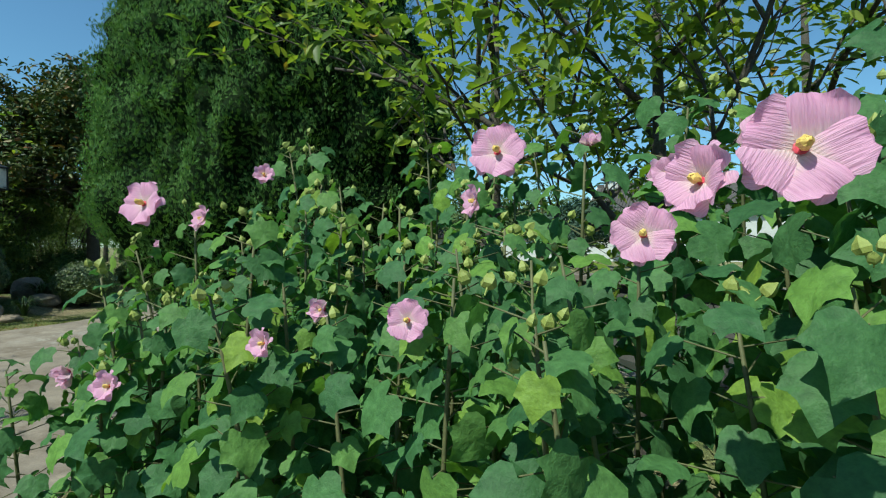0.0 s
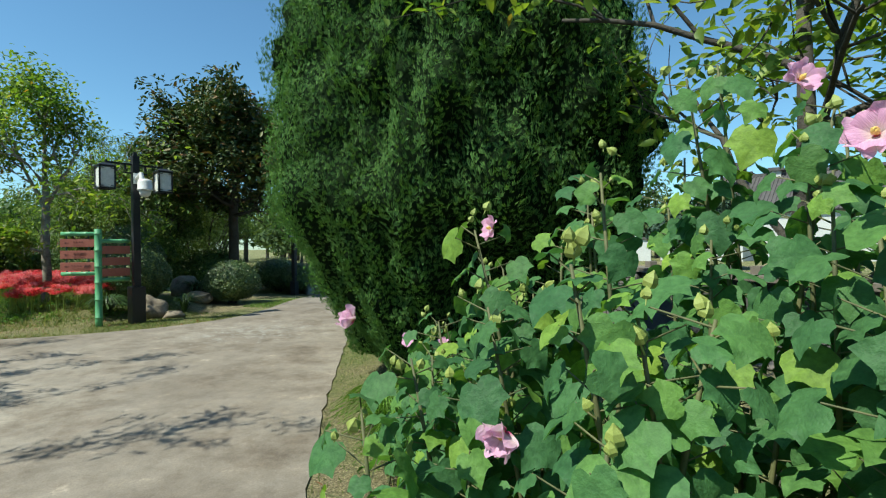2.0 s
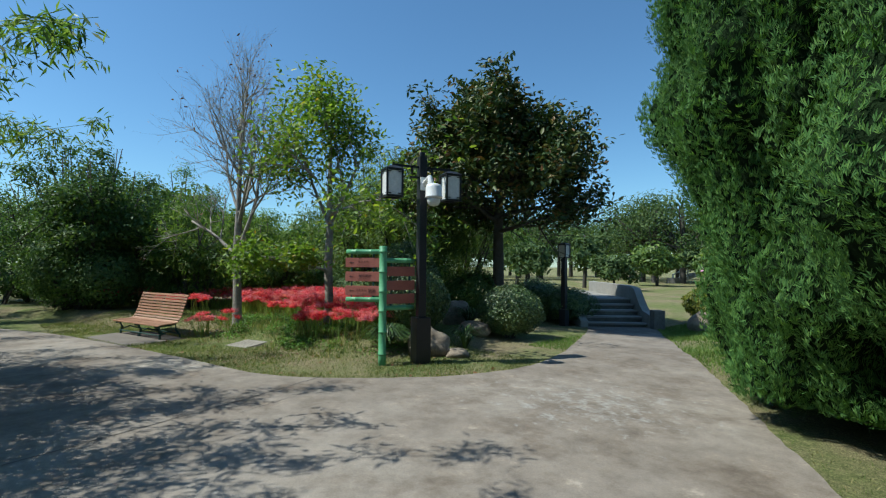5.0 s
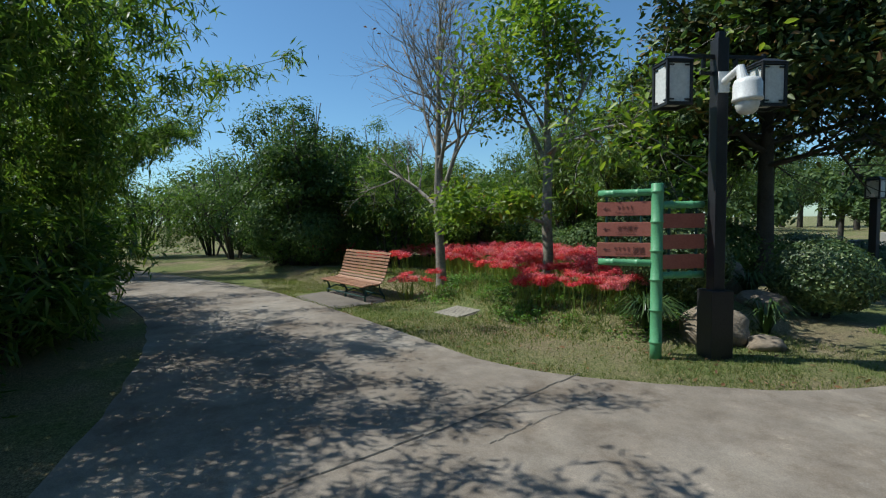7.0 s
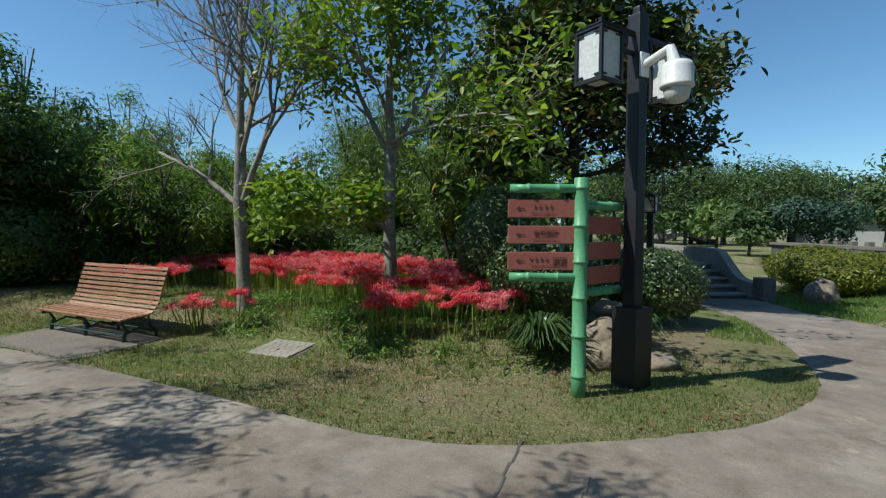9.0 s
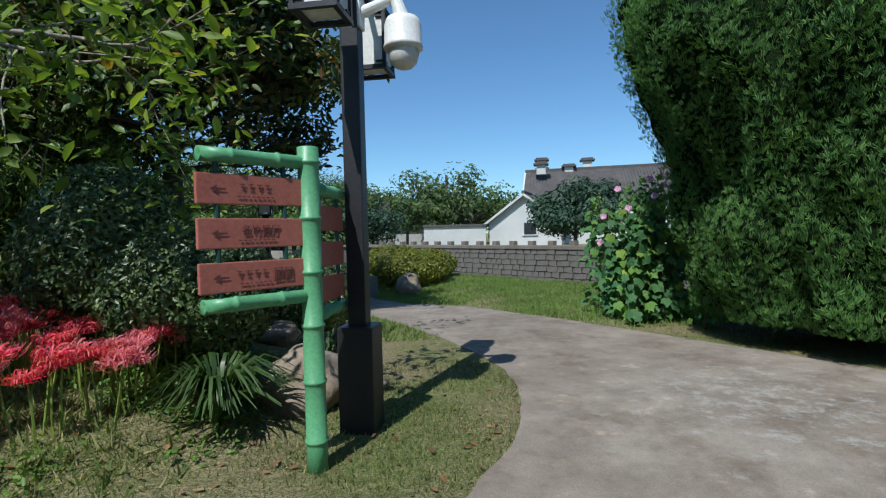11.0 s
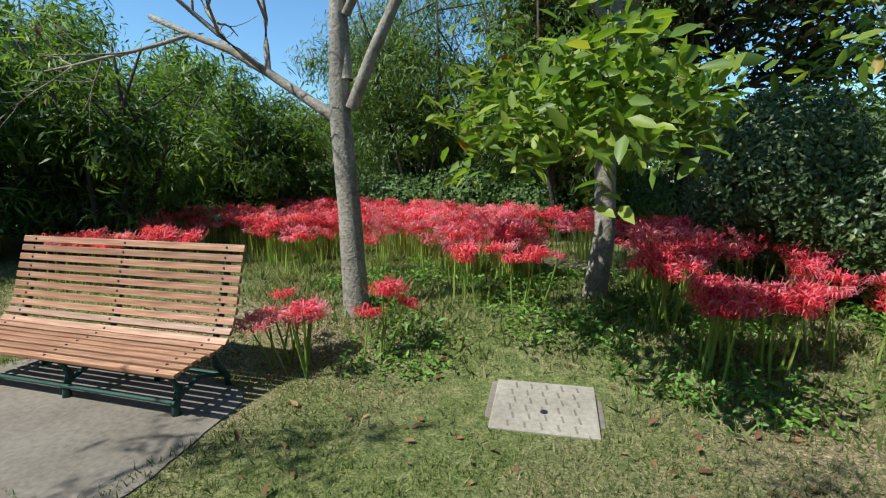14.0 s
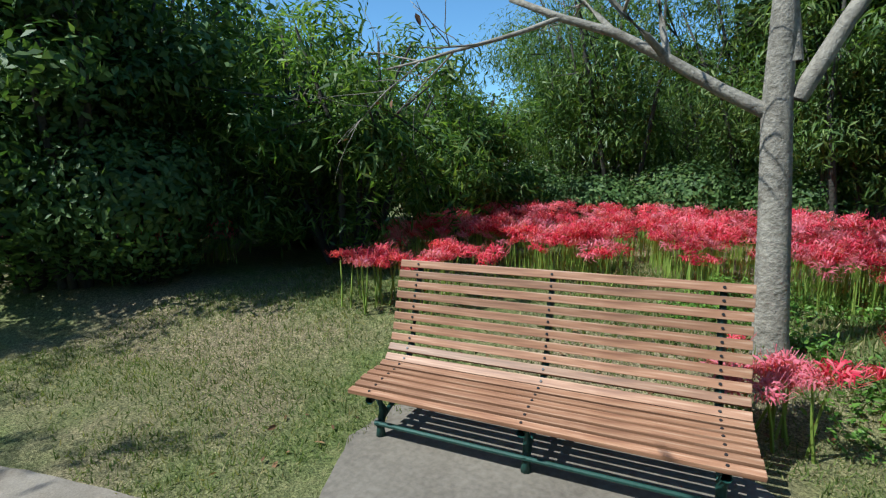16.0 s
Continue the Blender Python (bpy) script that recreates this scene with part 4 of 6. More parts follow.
def tree(name, x, y, label, trunk, limbs, mat_bark, leaf=None, leaves=0, leaf_size=(0.1, 0.16), category="tree", seed=1, spread_leaf=0.12, shape=(OVAL, OVAL_F),
         droop=0.2, group="", clump=3, z=None, zmin=0.0):
    """trunk: points (x, y, z) from the base and radii; limbs: list of dicts for grow()."""
    rng = random.Random(seed)
    nr = np.random.default_rng(seed)
    z0 = gz(x, y) if z is None else z
    t = thing(name, pose(x, y, z0 - 0.03), label, category, group)
    V, F, tips = [], [], []
    tube(V, F, [Vector(p[:3]) for p in trunk], [p[3] for p in trunk], 10)
    for lb in limbs:
        lb = dict(lb)
        grow(rng, Vector(lb.pop("start")), Vector(lb.pop("heading")), lb.pop("length"), lb.pop("radius"), lb.pop("depth"), V, F, tips, **lb)
    link_mesh("trunk", V, F, mat_bark, t, "", True)
    if leaves:
        P, O = [], []
        while len(P) < leaves:
            p, d = rng.choice(tips)
            if p.z < zmin + 0.3 * rng.random():
                continue
            c = Vector((rng.gauss(0, 1), rng.gauss(0, 1), rng.gauss(0, 1))) * spread_leaf
            for _ in range(clump):
                q = p + c + Vector((rng.gauss(0, 1), rng.gauss(0, 1), rng.gauss(0, 0.7))) * spread_leaf * 0.6
                P.append(q)
                O.append((rng.gauss(0, 0.55), rng.gauss(0, 0.55) - 0.1, 0.75 + rng.gauss(0, 0.4)))
        P, O = np.array(P), np.array(O)
        scatter("crown", *shape, P, O, nr.uniform(*leaf_size, len(P)), leaf, t, "", 0.8, nr)
    return t


TUFT, TUFT_F = [], []
for _k, (_dx, _dz, _l) in enumerate(((-0.3, 0.1, 0.8), (0.02, 0.22, 1.0), (0.3, 0.05, 0.75))):
    TUFT += [(0.06 * (_k - 1), 0, 0), (_dx * 0.6 - 0.075, -0.5 * _l, _dz), (_dx * 0.6 + 0.075, -0.5 * _l, _dz + 0.05), (_dx, -_l, _dz * 1.7)]
    TUFT_F.append((4 * _k, 4 * _k + 1, 4 * _k + 3, 4 * _k + 2))


def cypress(x, y, height, radius, seed, prof, n, size):
    """A conifer: an uneven body of upright plumes, covered in small sprays."""
    rng = np.random.default_rng(seed)
    t = thing("cypress", pose(x, y, gz(x, y)), "tall dense dark green cypress reaching down to the ground", "tree", "cypresses")
    V, F = [], []
    tube(V, F, [Vector((0, 0, -0.1)), Vector((0.03, 0, height * 0.4)), Vector((0, 0.03, height * 0.92))], [0.14, 0.1, 0.02], 8)
    link_mesh("trunk", V, F, M_darkbark, t, "", True)
    nt, nz, z0 = 190, 130, 0.28
    R = np.zeros((nz, nt))
    for j in range(nz):
        z = z0 + (height - z0) * j / (nz - 1)
        for i in range(nt):
            a = math.tau * i / nt
            c = Vector((math.cos(a), math.sin(a), 0))
            q = c * 1.9 + Vector((seed, 0, z * 0.55))
            lump = noise.noise(q) * 0.17 + noise.noise(c * 4.6 + Vector((0, seed, z * 1.25))) * 0.13 + noise.noise(c * 10 + Vector((0, seed, z * 3.2))) * 0.07
            plume = noise.noise(c * 6.5 + Vector((seed * 2, 3, z * 1.1 - 0.6 * noise.noise(q * 2))))
            fold = noise.noise(c * 15 + Vector((seed, 7, z * 2.6)))
            lump += 0.1 * (0.55 - 2.2 * abs(plume)) + 0.04 * (0.5 - 2.0 * abs(fold))
            R[j, i] = radius * prof(z / height) * (1 + lump)
    Z = z0 + (height - z0) * np.arange(nz) / (nz - 1)
    A = math.tau * np.arange(nt) / nt
    # closed core under the sprays; its dark colour paints the crown's inner shade
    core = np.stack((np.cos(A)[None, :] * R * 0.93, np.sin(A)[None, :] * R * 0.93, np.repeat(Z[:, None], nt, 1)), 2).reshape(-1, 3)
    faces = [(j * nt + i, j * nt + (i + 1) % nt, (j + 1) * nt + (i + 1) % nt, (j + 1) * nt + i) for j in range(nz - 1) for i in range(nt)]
    link_mesh("inner_crown", core, faces + [tuple(range(nt))[::-1]], M_cypcore, t, "near-black core standing in for shade inside the crown", True)
    w = rng.random(n)
    zf = rng.random(n) ** 1.15 * (nz - 1.001)
    af = rng.random(n) * nt
    j0, i0 = zf.astype(int), af.astype(int) % nt
    fz, fa = zf - j0, af - af.astype(int)
    i1 = (i0 + 1) % nt
    r = (R[j0, i0] * (1 - fa) + R[j0, i1] * fa) * (1 - fz) + (R[j0 + 1, i0] * (1 - fa) + R[j0 + 1, i1] * fa) * fz
    z = z0 + (height - z0) * zf / (nz - 1)
    a = af * math.tau / nt
    dr_a = (R[j0, i1] - R[j0, i0]) / (math.tau / nt)
    dr_z = (R[j0 + 1, i0] - R[j0, i0]) / ((height - z0) / (nz - 1))
    rad = np.stack((np.cos(a), np.sin(a), 0 * a), 1)
    tan = np.stack((-np.sin(a), np.cos(a), 0 * a), 1)
    out = rad - tan * (dr_a / np.maximum(r, 0.2))[:, None] - np.array((0, 0, 1.0)) * dr_z[:, None]
    off = 0.935 + 0.075 * w
    P = np.stack((np.cos(a) * r * off, np.sin(a) * r * off, z - 0.02), 1)
    scatter("crown", TUFT, TUFT_F, P, out + rng.normal(0, 0.45, out.shape) + np.array((0, 0, 0.2)), rng.uniform(*size, n), M_cyp, t, "", 0.3, rng, False)
    return t


def cyp_a(f):
    z = f * 7.4
    return (0.48 + 0.52 * min(1, z / 1.7)) * max(0.03, 1 - max(0, f - 0.45) * 1.25)


def cyp_b(f):
    z = f * 9.0
    return (0.6 + 0.18 * min(1, z / 1.2) + 0.22 * min(1, max(0, (z - 2.0) / 0.9))) * max(0.03, 1 - max(0, f - 0.6) * 2.0)


cypress(-2.85, 7.4, 7.4, 1.8, 11, cyp_a, 160000, (0.026, 0.058))
cypress(-4.5, 10.45, 9.0, 2.16, 12, cyp_b, 120000, (0.045, 0.09))


def round_bush(x, y, r, h, seed, n=9000, mat=M_bush, label="rounded dark evergreen bush with small glossy leaves", group="clipped bushes", leaf=(0.035, 0.06), z0=0.12):
    rng = np.random.default_rng(seed)
    t = thing("bush", pose(x, y, gz(x, y)), label, "bush", group)
    V, F = [], []
    r2 = random.Random(seed)
    for i in range(9):
        a = r2.uniform(0, math.tau)
        q = Vector((math.cos(a) * r * 0.6, math.sin(a) * r * 0.6, h * 0.6))
        tube(V, F, [Vector((math.cos(a) * 0.06, math.sin(a) * 0.06, -0.08)), q * 0.5 + Vector((0, 0, 0.05)), q], [0.025, 0.018, 0.006], 5)
    link_mesh("stem", V, F, M_darkbark, t, "", True)
    d = rng.normal(0, 1, (n, 3))
    d /= np.linalg.norm(d, axis=1, keepdims=True)
    lump = np.array([noise.noise(Vector(v) * 2.2 + Vector((seed, 0, 0))) for v in d])
    rr = (1 - 0.2 * rng.random(n) ** 2) * (1 + 0.06 * lump)
    P = d * np.array((r, r, h / 2)) * rr[:, None] + np.array((0, 0, h / 2))
    P[:, 2] = np.where(P[:, 2] < h * 0.5, h * 0.5 - (h * 0.5 - P[:, 2]) * 0.96, P[:, 2])
    wide = np.clip(1.15 - 0.2 * np.abs(P[:, 2] / h - 0.45), 0.9, 1.2)
    P[:, :2] *= wide[:, None]
    ok = P[:, 2] > z0
    O = d / np.array((r, r, h / 2)) * r + rng.normal(0, 0.45, d.shape)
    scatter("crown", FOLD, FOLD_F, P[ok], O[ok], rng.uniform(*leaf, ok.sum()) * 1.1, mat, t, "", 0.8, rng)
    k = 2500
    d = rng.normal(0, 1, (k, 3))
    d /= np.linalg.norm(d, axis=1, keepdims=True)
    P = d * np.array((r, r, h / 2)) * 0.78 + np.array((0, 0, h / 2))
    ok = P[:, 2] > z0
    scatter("inner_crown", FOLD, FOLD_F, P[ok], d[ok] + rng.normal(0, 0.3, (ok.sum(), 3)), rng.uniform(0.1, 0.16, ok.sum()), mat, t, "", 0.8, rng)
    return t


round_bush(-11.22, 9.97, 0.6, 1.22, 21, 16000)
round_bush(-12.05, 10.45, 0.63, 1.76, 22, 16000)
round_bush(-10.55, 12.02, 0.6, 1.1, 23, 9000)
round_bush(-12.3, 16.95, 0.85, 1.1, 24, 6000)
round_bush(-13.5, 17.3, 1.0, 1.2, 29, 5000)
round_bush(-14.6, 18.4, 1.2, 1.3, 25, 5000)
for i, (x, y, r, h) in enumerate(((-8.6, 19.2, 0.9, 1.0), (-9.1, 20.6, 1.0, 1.2), (-8.1, 20.3, 0.8, 0.95))):
    round_bush(x, y, r, h, 26 + i, 5000, M_golden, "golden-green spreading hedge shrub beside the steps", "golden shrubs", (0.06, 0.1))


# ---- dark magnolia behind the bushes
tree("magnolia_tree", -13.07, 14.65, "broad evergreen magnolia with dark glossy leaves on a dark trunk",
     [(0, 0, -0.1, 0.2), (0.02, 0, 1.2, 0.16), (-0.03, 0.05, 2.6, 0.14), (0.05, 0, 4.0, 0.08), (0, 0, 4.9, 0.03)],
     [dict(start=(0, 0, 2.5 + 0.142 * i), heading=(math.cos(i * 2.4), math.sin(i * 2.4), 0.3 + i * 0.04), length=2.3 - 0.07 * abs(i - 4), radius=0.06, depth=2, kids=5, spread=0.55, lift=0.06) for i in range(15)],
     M_darkbark, M_mag, 40000, (0.13, 0.21), seed=31, spread_leaf=0.19, clump=8, zmin=2.75)

# ---- bare-topped young tree beside the bench
treeA_limbs = [dict(start=(-0.05, -0.02, 1.45), heading=(-0.8, -0.15, 0.4), length=1.8, radius=0.045, depth=3, kids=4, spread=0.5, lift=0.08, bend=0.1, shrink=0.6),
               dict(start=(0.02, 0, 1.55), heading=(0.35, 0.1, 0.95), length=2.1, radius=0.05, depth=3, kids=5, spread=0.5, lift=0.16),
               dict(start=(-0.02, 0, 1.75), heading=(-0.3, 0.3, 1), length=2.1, radius=0.055, depth=3, kids=5, spread=0.5, lift=0.16),
               dict(start=(0, 0, 2.2), heading=(0.7, -0.3, 0.75), length=1.7, radius=0.035, depth=3, kids=5, spread=0.52, lift=0.14),
               dict(start=(0, 0, 2.4), heading=(-0.75, -0.2, 0.75), length=1.9, radius=0.035, depth=3, kids=5, spread=0.52, lift=0.14),
               dict(start=(0, 0, 2.9), heading=(0.2, 0.7, 0.85), length=1.6, radius=0.03, depth=3, kids=5, spread=0.52, lift=0.16),
               dict(start=(0, 0, 3.2), heading=(-0.4, -0.5, 0.9), length=1.6, radius=0.028, depth=3, kids=5, spread=0.5, lift=0.16),
               dict(start=(0, 0, 3.7), heading=(0.5, -0.1, 1), length=1.5, radius=0.026, depth=3, kids=5, spread=0.48, lift=0.2),
               dict(start=(0, 0, 4.1), heading=(-0.2, 0.1, 1), length=1.5, radius=0.026, depth=3, kids=5, spread=0.45, lift=0.2)]
tree("bare_tree", -14.89, 8.14, "slim grey-barked tree with nearly leafless twigs in the flower bed",
     [(0.02, 0, -0.1, 0.13), (0.0, 0, 0.15, 0.1), (-0.03, 0, 0.8, 0.088), (-0.07, -0.02, 1.5, 0.08), (-0.08, 0, 2.2, 0.06), (-0.02, 0, 3.2, 0.045), (0, 0, 4.6, 0.02)],
     treeA_limbs, M_bark, M_dry, 260, (0.05, 0.09), seed=41, spread_leaf=0.05, clump=1)

# ---- leafy young tree, with a low leafy branch towards the path
treeB_limbs = [dict(start=(0.05, 0, 2.1), heading=(-0.45, -0.1, 0.9), length=1.7, radius=0.045, depth=2, kids=4, spread=0.5, lift=0.15),
               dict(start=(0.08, 0, 2.15), heading=(0.45, 0.2, 0.8), length=1.6, radius=0.045, depth=2, kids=4, spread=0.5, lift=0.15),
               dict(start=(0.06, 0, 2.6), heading=(0.1, -0.5, 0.8), length=1.5, radius=0.035, depth=2, kids=4, spread=0.5, lift=0.15),
               dict(start=(0.04, 0, 3.0), heading=(-0.4, 0.4, 0.8), length=1.4, radius=0.03, depth=2, kids=4, spread=0.5, lift=0.15),
               dict(start=(0.04, 0, 3.4), heading=(0.3, -0.1, 0.9), length=1.3, radius=0.028, depth=2, kids=4, spread=0.5, lift=0.15),
               dict(start=(0.06, -0.02, 2.3), heading=(0.95, -0.25, 0.15), length=2.0, radius=0.03, depth=2, kids=4, spread=0.45, lift=0.02)]
young = tree("young_tree", -13.34, 9.4, "slim young tree with pale bark and yellow-green leaves",
     [(-0.02, 0, -0.1, 0.14), (0.0, 0, 0.12, 0.095), (0.05, 0.02, 0.6, 0.085), (0.02, 0, 1.3, 0.085), (0.07, 0, 2.1, 0.075), (0.04, 0, 3.0, 0.045), (0.05, 0, 4.4, 0.02)],
     treeB_limbs, M_bark, M_yel, 6200, (0.09, 0.15), seed=42, spread_leaf=0.19, clump=3)
# its low leafy branch, which hangs over the manhole cover
low = tree("low_branch", -13.34, 9.4, "", [(0.02, 0, 1.15, 0.03), (0.06, -0.5, 1.3, 0.024), (0.12, -1.0, 1.4, 0.018), (0.2, -1.7, 1.45, 0.01)],
           [dict(start=(0.1 + 0.02 * (i % 5), -0.95 - 0.16 * (i % 5), 1.4), heading=(math.cos(a), math.sin(a) * 0.7 - 0.1, 0.08 * (i % 3)), length=0.55, radius=0.01, depth=1, kids=4, spread=0.5, lift=0.0)
            for i, a in enumerate((0, 0.6, 1.2, 2.0, 2.6, 3.14, 3.8, 4.5, 5.1, 5.7, 0.3, 3.4, 2.3, 5.4))],
           M_bark, M_yel, 2100, (0.085, 0.135), seed=43, spread_leaf=0.085, clump=4)
for child in list(low.children):
    child.parent = young
    child.name = "low_branch" if child.name.startswith("trunk") else "low_crown"
bpy.data.objects.remove(low)


# ---- thickets
def thicket(name, x, y, r, h, seed, mat, n, leaf, label, category="shrub", group="", bark=M_darkbark, stems=9, shape=(OVAL, OVAL_F), droop=0.5, skirt=0.25):
    """A loose many-stemmed shrub: stems, and clouds of leaves round their ends."""
    rng, r2 = np.random.default_rng(seed), random.Random(seed)
    t = thing(name, pose(x, y, gz(x, y) if -32 < x < 12 and -7 < y < 45 else 0), label, category, group)
    P, O = [], []
    for i in range(stems):
        V, F = [], []
        a, f = r2.uniform(0, math.tau), math.sqrt(r2.random())
        top = Vector((math.cos(a) * r * f, math.sin(a) * r * f, h * r2.uniform(0.62, 0.92) * (1 - 0.25 * f)))
        s = Vector((math.cos(a) * 0.2, math.sin(a) * 0.2, -0.05))
        mid = s.lerp(top, 0.5) + Vector((r2.gauss(0, 0.1), r2.gauss(0, 0.1), 0.15)) * r
        tube(V, F, [s, s.lerp(mid, 0.6), mid, top], [0.045, 0.04, 0.03, 0.012], 5)
        for k in range(5):
            q = mid.lerp(top, r2.uniform(-0.4, 1.0)) + Vector((r2.gauss(0, 0.3), r2.gauss(0, 0.3), r2.gauss(0, 0.15) - 0.1 * k * droop)) * r
            q.z = max(q.z, h * skirt * r2.uniform(0.6, 1.3))
            tube(V, F, [mid.lerp(top, r2.random() * 0.6), q], [0.018, 0.006], 4)
            cr = r * r2.uniform(0.28, 0.45)
            m = max(10, n // (stems * 5))
            p, o = blob_points(rng, m, q, (cr, cr, cr * 0.8), 0.9)
            P.append(p)
            O.append(o * cr + np.array((0, 0, 0.35)) + rng.normal(0, 0.5, o.shape))
        link_mesh("stem", V, F, bark, t, "", True)
    P, O = np.concatenate(P), np.concatenate(O)
    P[:, 2] = np.maximum(P[:, 2], 0.08 + rng.random(len(P)) * 0.3)
    scatter("crown", *shape, P, O, rng.uniform(*leaf, len(P)), mat, t, "", 1 - droop, rng)
    return t


NARROW = [(0, 0, 0), (-0.09, 0.4, 0.03), (0.09, 0.4, 0.03), (0, 1, -0.1)]
NARROW_F = [(0, 2, 3, 1)]
RHOMB = [(0, 0, 0), (-0.22, 0.45, 0.05), (0.22, 0.45, 0.05), (0, 1, -0.08)]
RHOMB_F = [(0, 2, 3, 1)]
peach = "spreading shrub-like tree with narrow green leaves and dark stems"
for i, (x, y, r, h) in enumerate(((-17.6, 13.6, 1.8, 6.8), (-15.5, 13.9, 1.7, 6.7), (-19.4, 15.6, 1.9, 6.8), (-16.6, 16.6, 1.9, 6.8), (-14.5, 12.7, 1.1, 4.9), (-21.5, 14.4, 1.5, 2.9))):
    thicket("peach_tree", x, y, r, h, 50 + i, M_willow, 24000, (0.08, 0.16), peach, "tree", "peach trees", shape=(NARROW, NARROW_F), droop=0.6, skirt=0.22, stems=12)
thicket("dry_shrub", -20.2, 13.2, 0.75, 2.2, 58, M_dry, 700, (0.05, 0.09), "sparse brown-leaved shrub with pale bare stems", "shrub", bark=M_bark, stems=14)
for i, (x, y, r, h) in enumerate(((-19.3, 8.6, 1.3, 3.7), (-21.4, 10.8, 1.4, 4.0), (-23.6, 9.2, 1.8, 5.6), (-26.4, 8.0, 2.0, 6.4), (-23.8, 12.4, 1.6, 3.6), (-19.4, 10.9, 1.2, 3.2))):
    thicket("bamboo_clump", x, y, r, h, 60 + i, M_bamboo_leaf, 15000, (0.11, 0.2), "dense leafy bamboo clump, deep shade below", "bamboo", "bamboo thicket", shape=(NARROW, NARROW_F), droop=0.45, skirt=0.08, stems=13)


# the shade on these clumps is put into their leaf colour
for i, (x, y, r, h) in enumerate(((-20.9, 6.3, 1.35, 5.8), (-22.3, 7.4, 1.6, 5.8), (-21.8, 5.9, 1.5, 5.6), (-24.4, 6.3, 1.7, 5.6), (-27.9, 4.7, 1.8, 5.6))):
    thicket("evergreen_shrub_tree", x, y, r, h, 260 + i, M_shaded, 15000 if i < 3 else 7000, (0.08, 0.14), "tall dense evergreen with leaves coloured darker for shade, deep shade below", "tree", "dark evergreens", shape=(RHOMB, RHOMB_F), droop=0.4, skirt=0.05, stems=13)


# understorey behind the flowers and along the far path, leaves coloured dark for shade
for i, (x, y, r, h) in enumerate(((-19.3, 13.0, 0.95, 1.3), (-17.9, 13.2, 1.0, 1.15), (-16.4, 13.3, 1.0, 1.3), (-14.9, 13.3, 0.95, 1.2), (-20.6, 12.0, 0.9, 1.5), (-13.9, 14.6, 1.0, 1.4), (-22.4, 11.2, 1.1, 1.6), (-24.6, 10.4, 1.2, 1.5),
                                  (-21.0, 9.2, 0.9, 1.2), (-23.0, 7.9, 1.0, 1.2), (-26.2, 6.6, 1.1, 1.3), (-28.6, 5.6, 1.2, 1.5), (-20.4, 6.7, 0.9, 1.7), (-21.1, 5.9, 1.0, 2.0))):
    round_bush(x, y, r, h, 140 + i, 3000, M_shaded, "leafy undergrowth shrub, leaves coloured darker for the deep shade", "undergrowth", (0.05, 0.1), 0.03)
# the first four are unseen, added tall to shade the bamboo and verge
for i, (x, y, r, h) in enumerate(((-12.0, -0.9, 2.0, 7.2), (-15.2, -0.7, 2.0, 7.2), (-9.2, -0.9, 1.7, 6.4), (-18.4, -1.2, 2.0, 7.0), (-21.6, -1.2, 2.0, 5.0), (-24.6, -2.8, 2.0, 5.0), (-28.4, -2.2, 2.2, 5.2), (-31.5, 0.8, 2.4, 5.2), (-31.0, 3.8, 2.0, 4.6),
                                  (-14.0, -3.6, 2.2, 6.2), (-18.0, -4.2, 2.2, 6.0), (-11.6, 1.6, 1.2, 2.6), (-13.6, 1.9, 1.2, 2.4), (-16.2, 1.2, 1.2, 2.6), (-9.7, 1.4, 1.0, 2.2))):
    thicket("bamboo_clump", x, y, r, h, 160 + i, M_bamboo_leaf, 9000 if i < 4 else 5000, (0.17, 0.3), "dense shady bamboo clump beside the path, the tallest added out of view", "bamboo", "bamboo grove", shape=(NARROW, NARROW_F), droop=0.45, skirt=0.08, stems=13)


# ---- bamboo grove arching over the path
def bamboo_stand(x, y, n, seed, h=(4.2, 5.6), lean=(0.35, 0.55)):
    rng, r2 = np.random.default_rng(seed), random.Random(seed)
    t = thing("bamboo_clump", pose(x, y, 0), "tall arching bamboo clump with hanging leafy tips", "bamboo", "bamboo grove")
    P, O = [], []
    for i in range(n):
        V, F = [], []
        a = r2.uniform(0, math.tau)
        s = Vector((math.cos(a) * r2.random() * 0.8, math.sin(a) * r2.random() * 0.6, -0.05))
        H = r2.uniform(*h)
        d = Vector((lean[0] + r2.gauss(0, 0.28), lean[1] + r2.gauss(0, 0.28), 0))
        pts = []
        for k in range(9):
            f = k / 8
            pts.append(s + Vector((0, 0, H * (f - 0.22 * f ** 3))) + d * (H * 0.55 * f ** 2.6))
        tube(V, F, pts, [0.022 * (1 - 0.85 * k / 8) for k in range(9)], 6)
        for k in range(1, 9):
            for j in range(5):
                p = pts[k - 1].lerp(pts[k], r2.random())
                b = p + Vector((r2.gauss(0, 0.32), r2.gauss(0, 0.32), r2.uniform(-0.25, 0.1)))
                tube(V, F, [p, p.lerp(b, 0.5) + Vector((0, 0, 0.05)), b], [0.005, 0.004, 0.002], 3)
                for _ in range(14 + 3 * k):
                    P.append(p.lerp(b, r2.uniform(0.2, 1.1)) + Vector((r2.gauss(0, 0.08), r2.gauss(0, 0.08), r2.gauss(0, 0.06))))
                    O.append((r2.gauss(0, 0.8), r2.gauss(0, 0.8), 0.6 + r2.gauss(0, 0.4)))
        link_mesh("culm", V, F, M_stem, t, "", True)
    scatter("leaves", NARROW, NARROW_F, np.array(P), np.array(O), rng.uniform(0.1, 0.19, len(P)), M_bamboo_leaf, t, "", 0.55, rng)


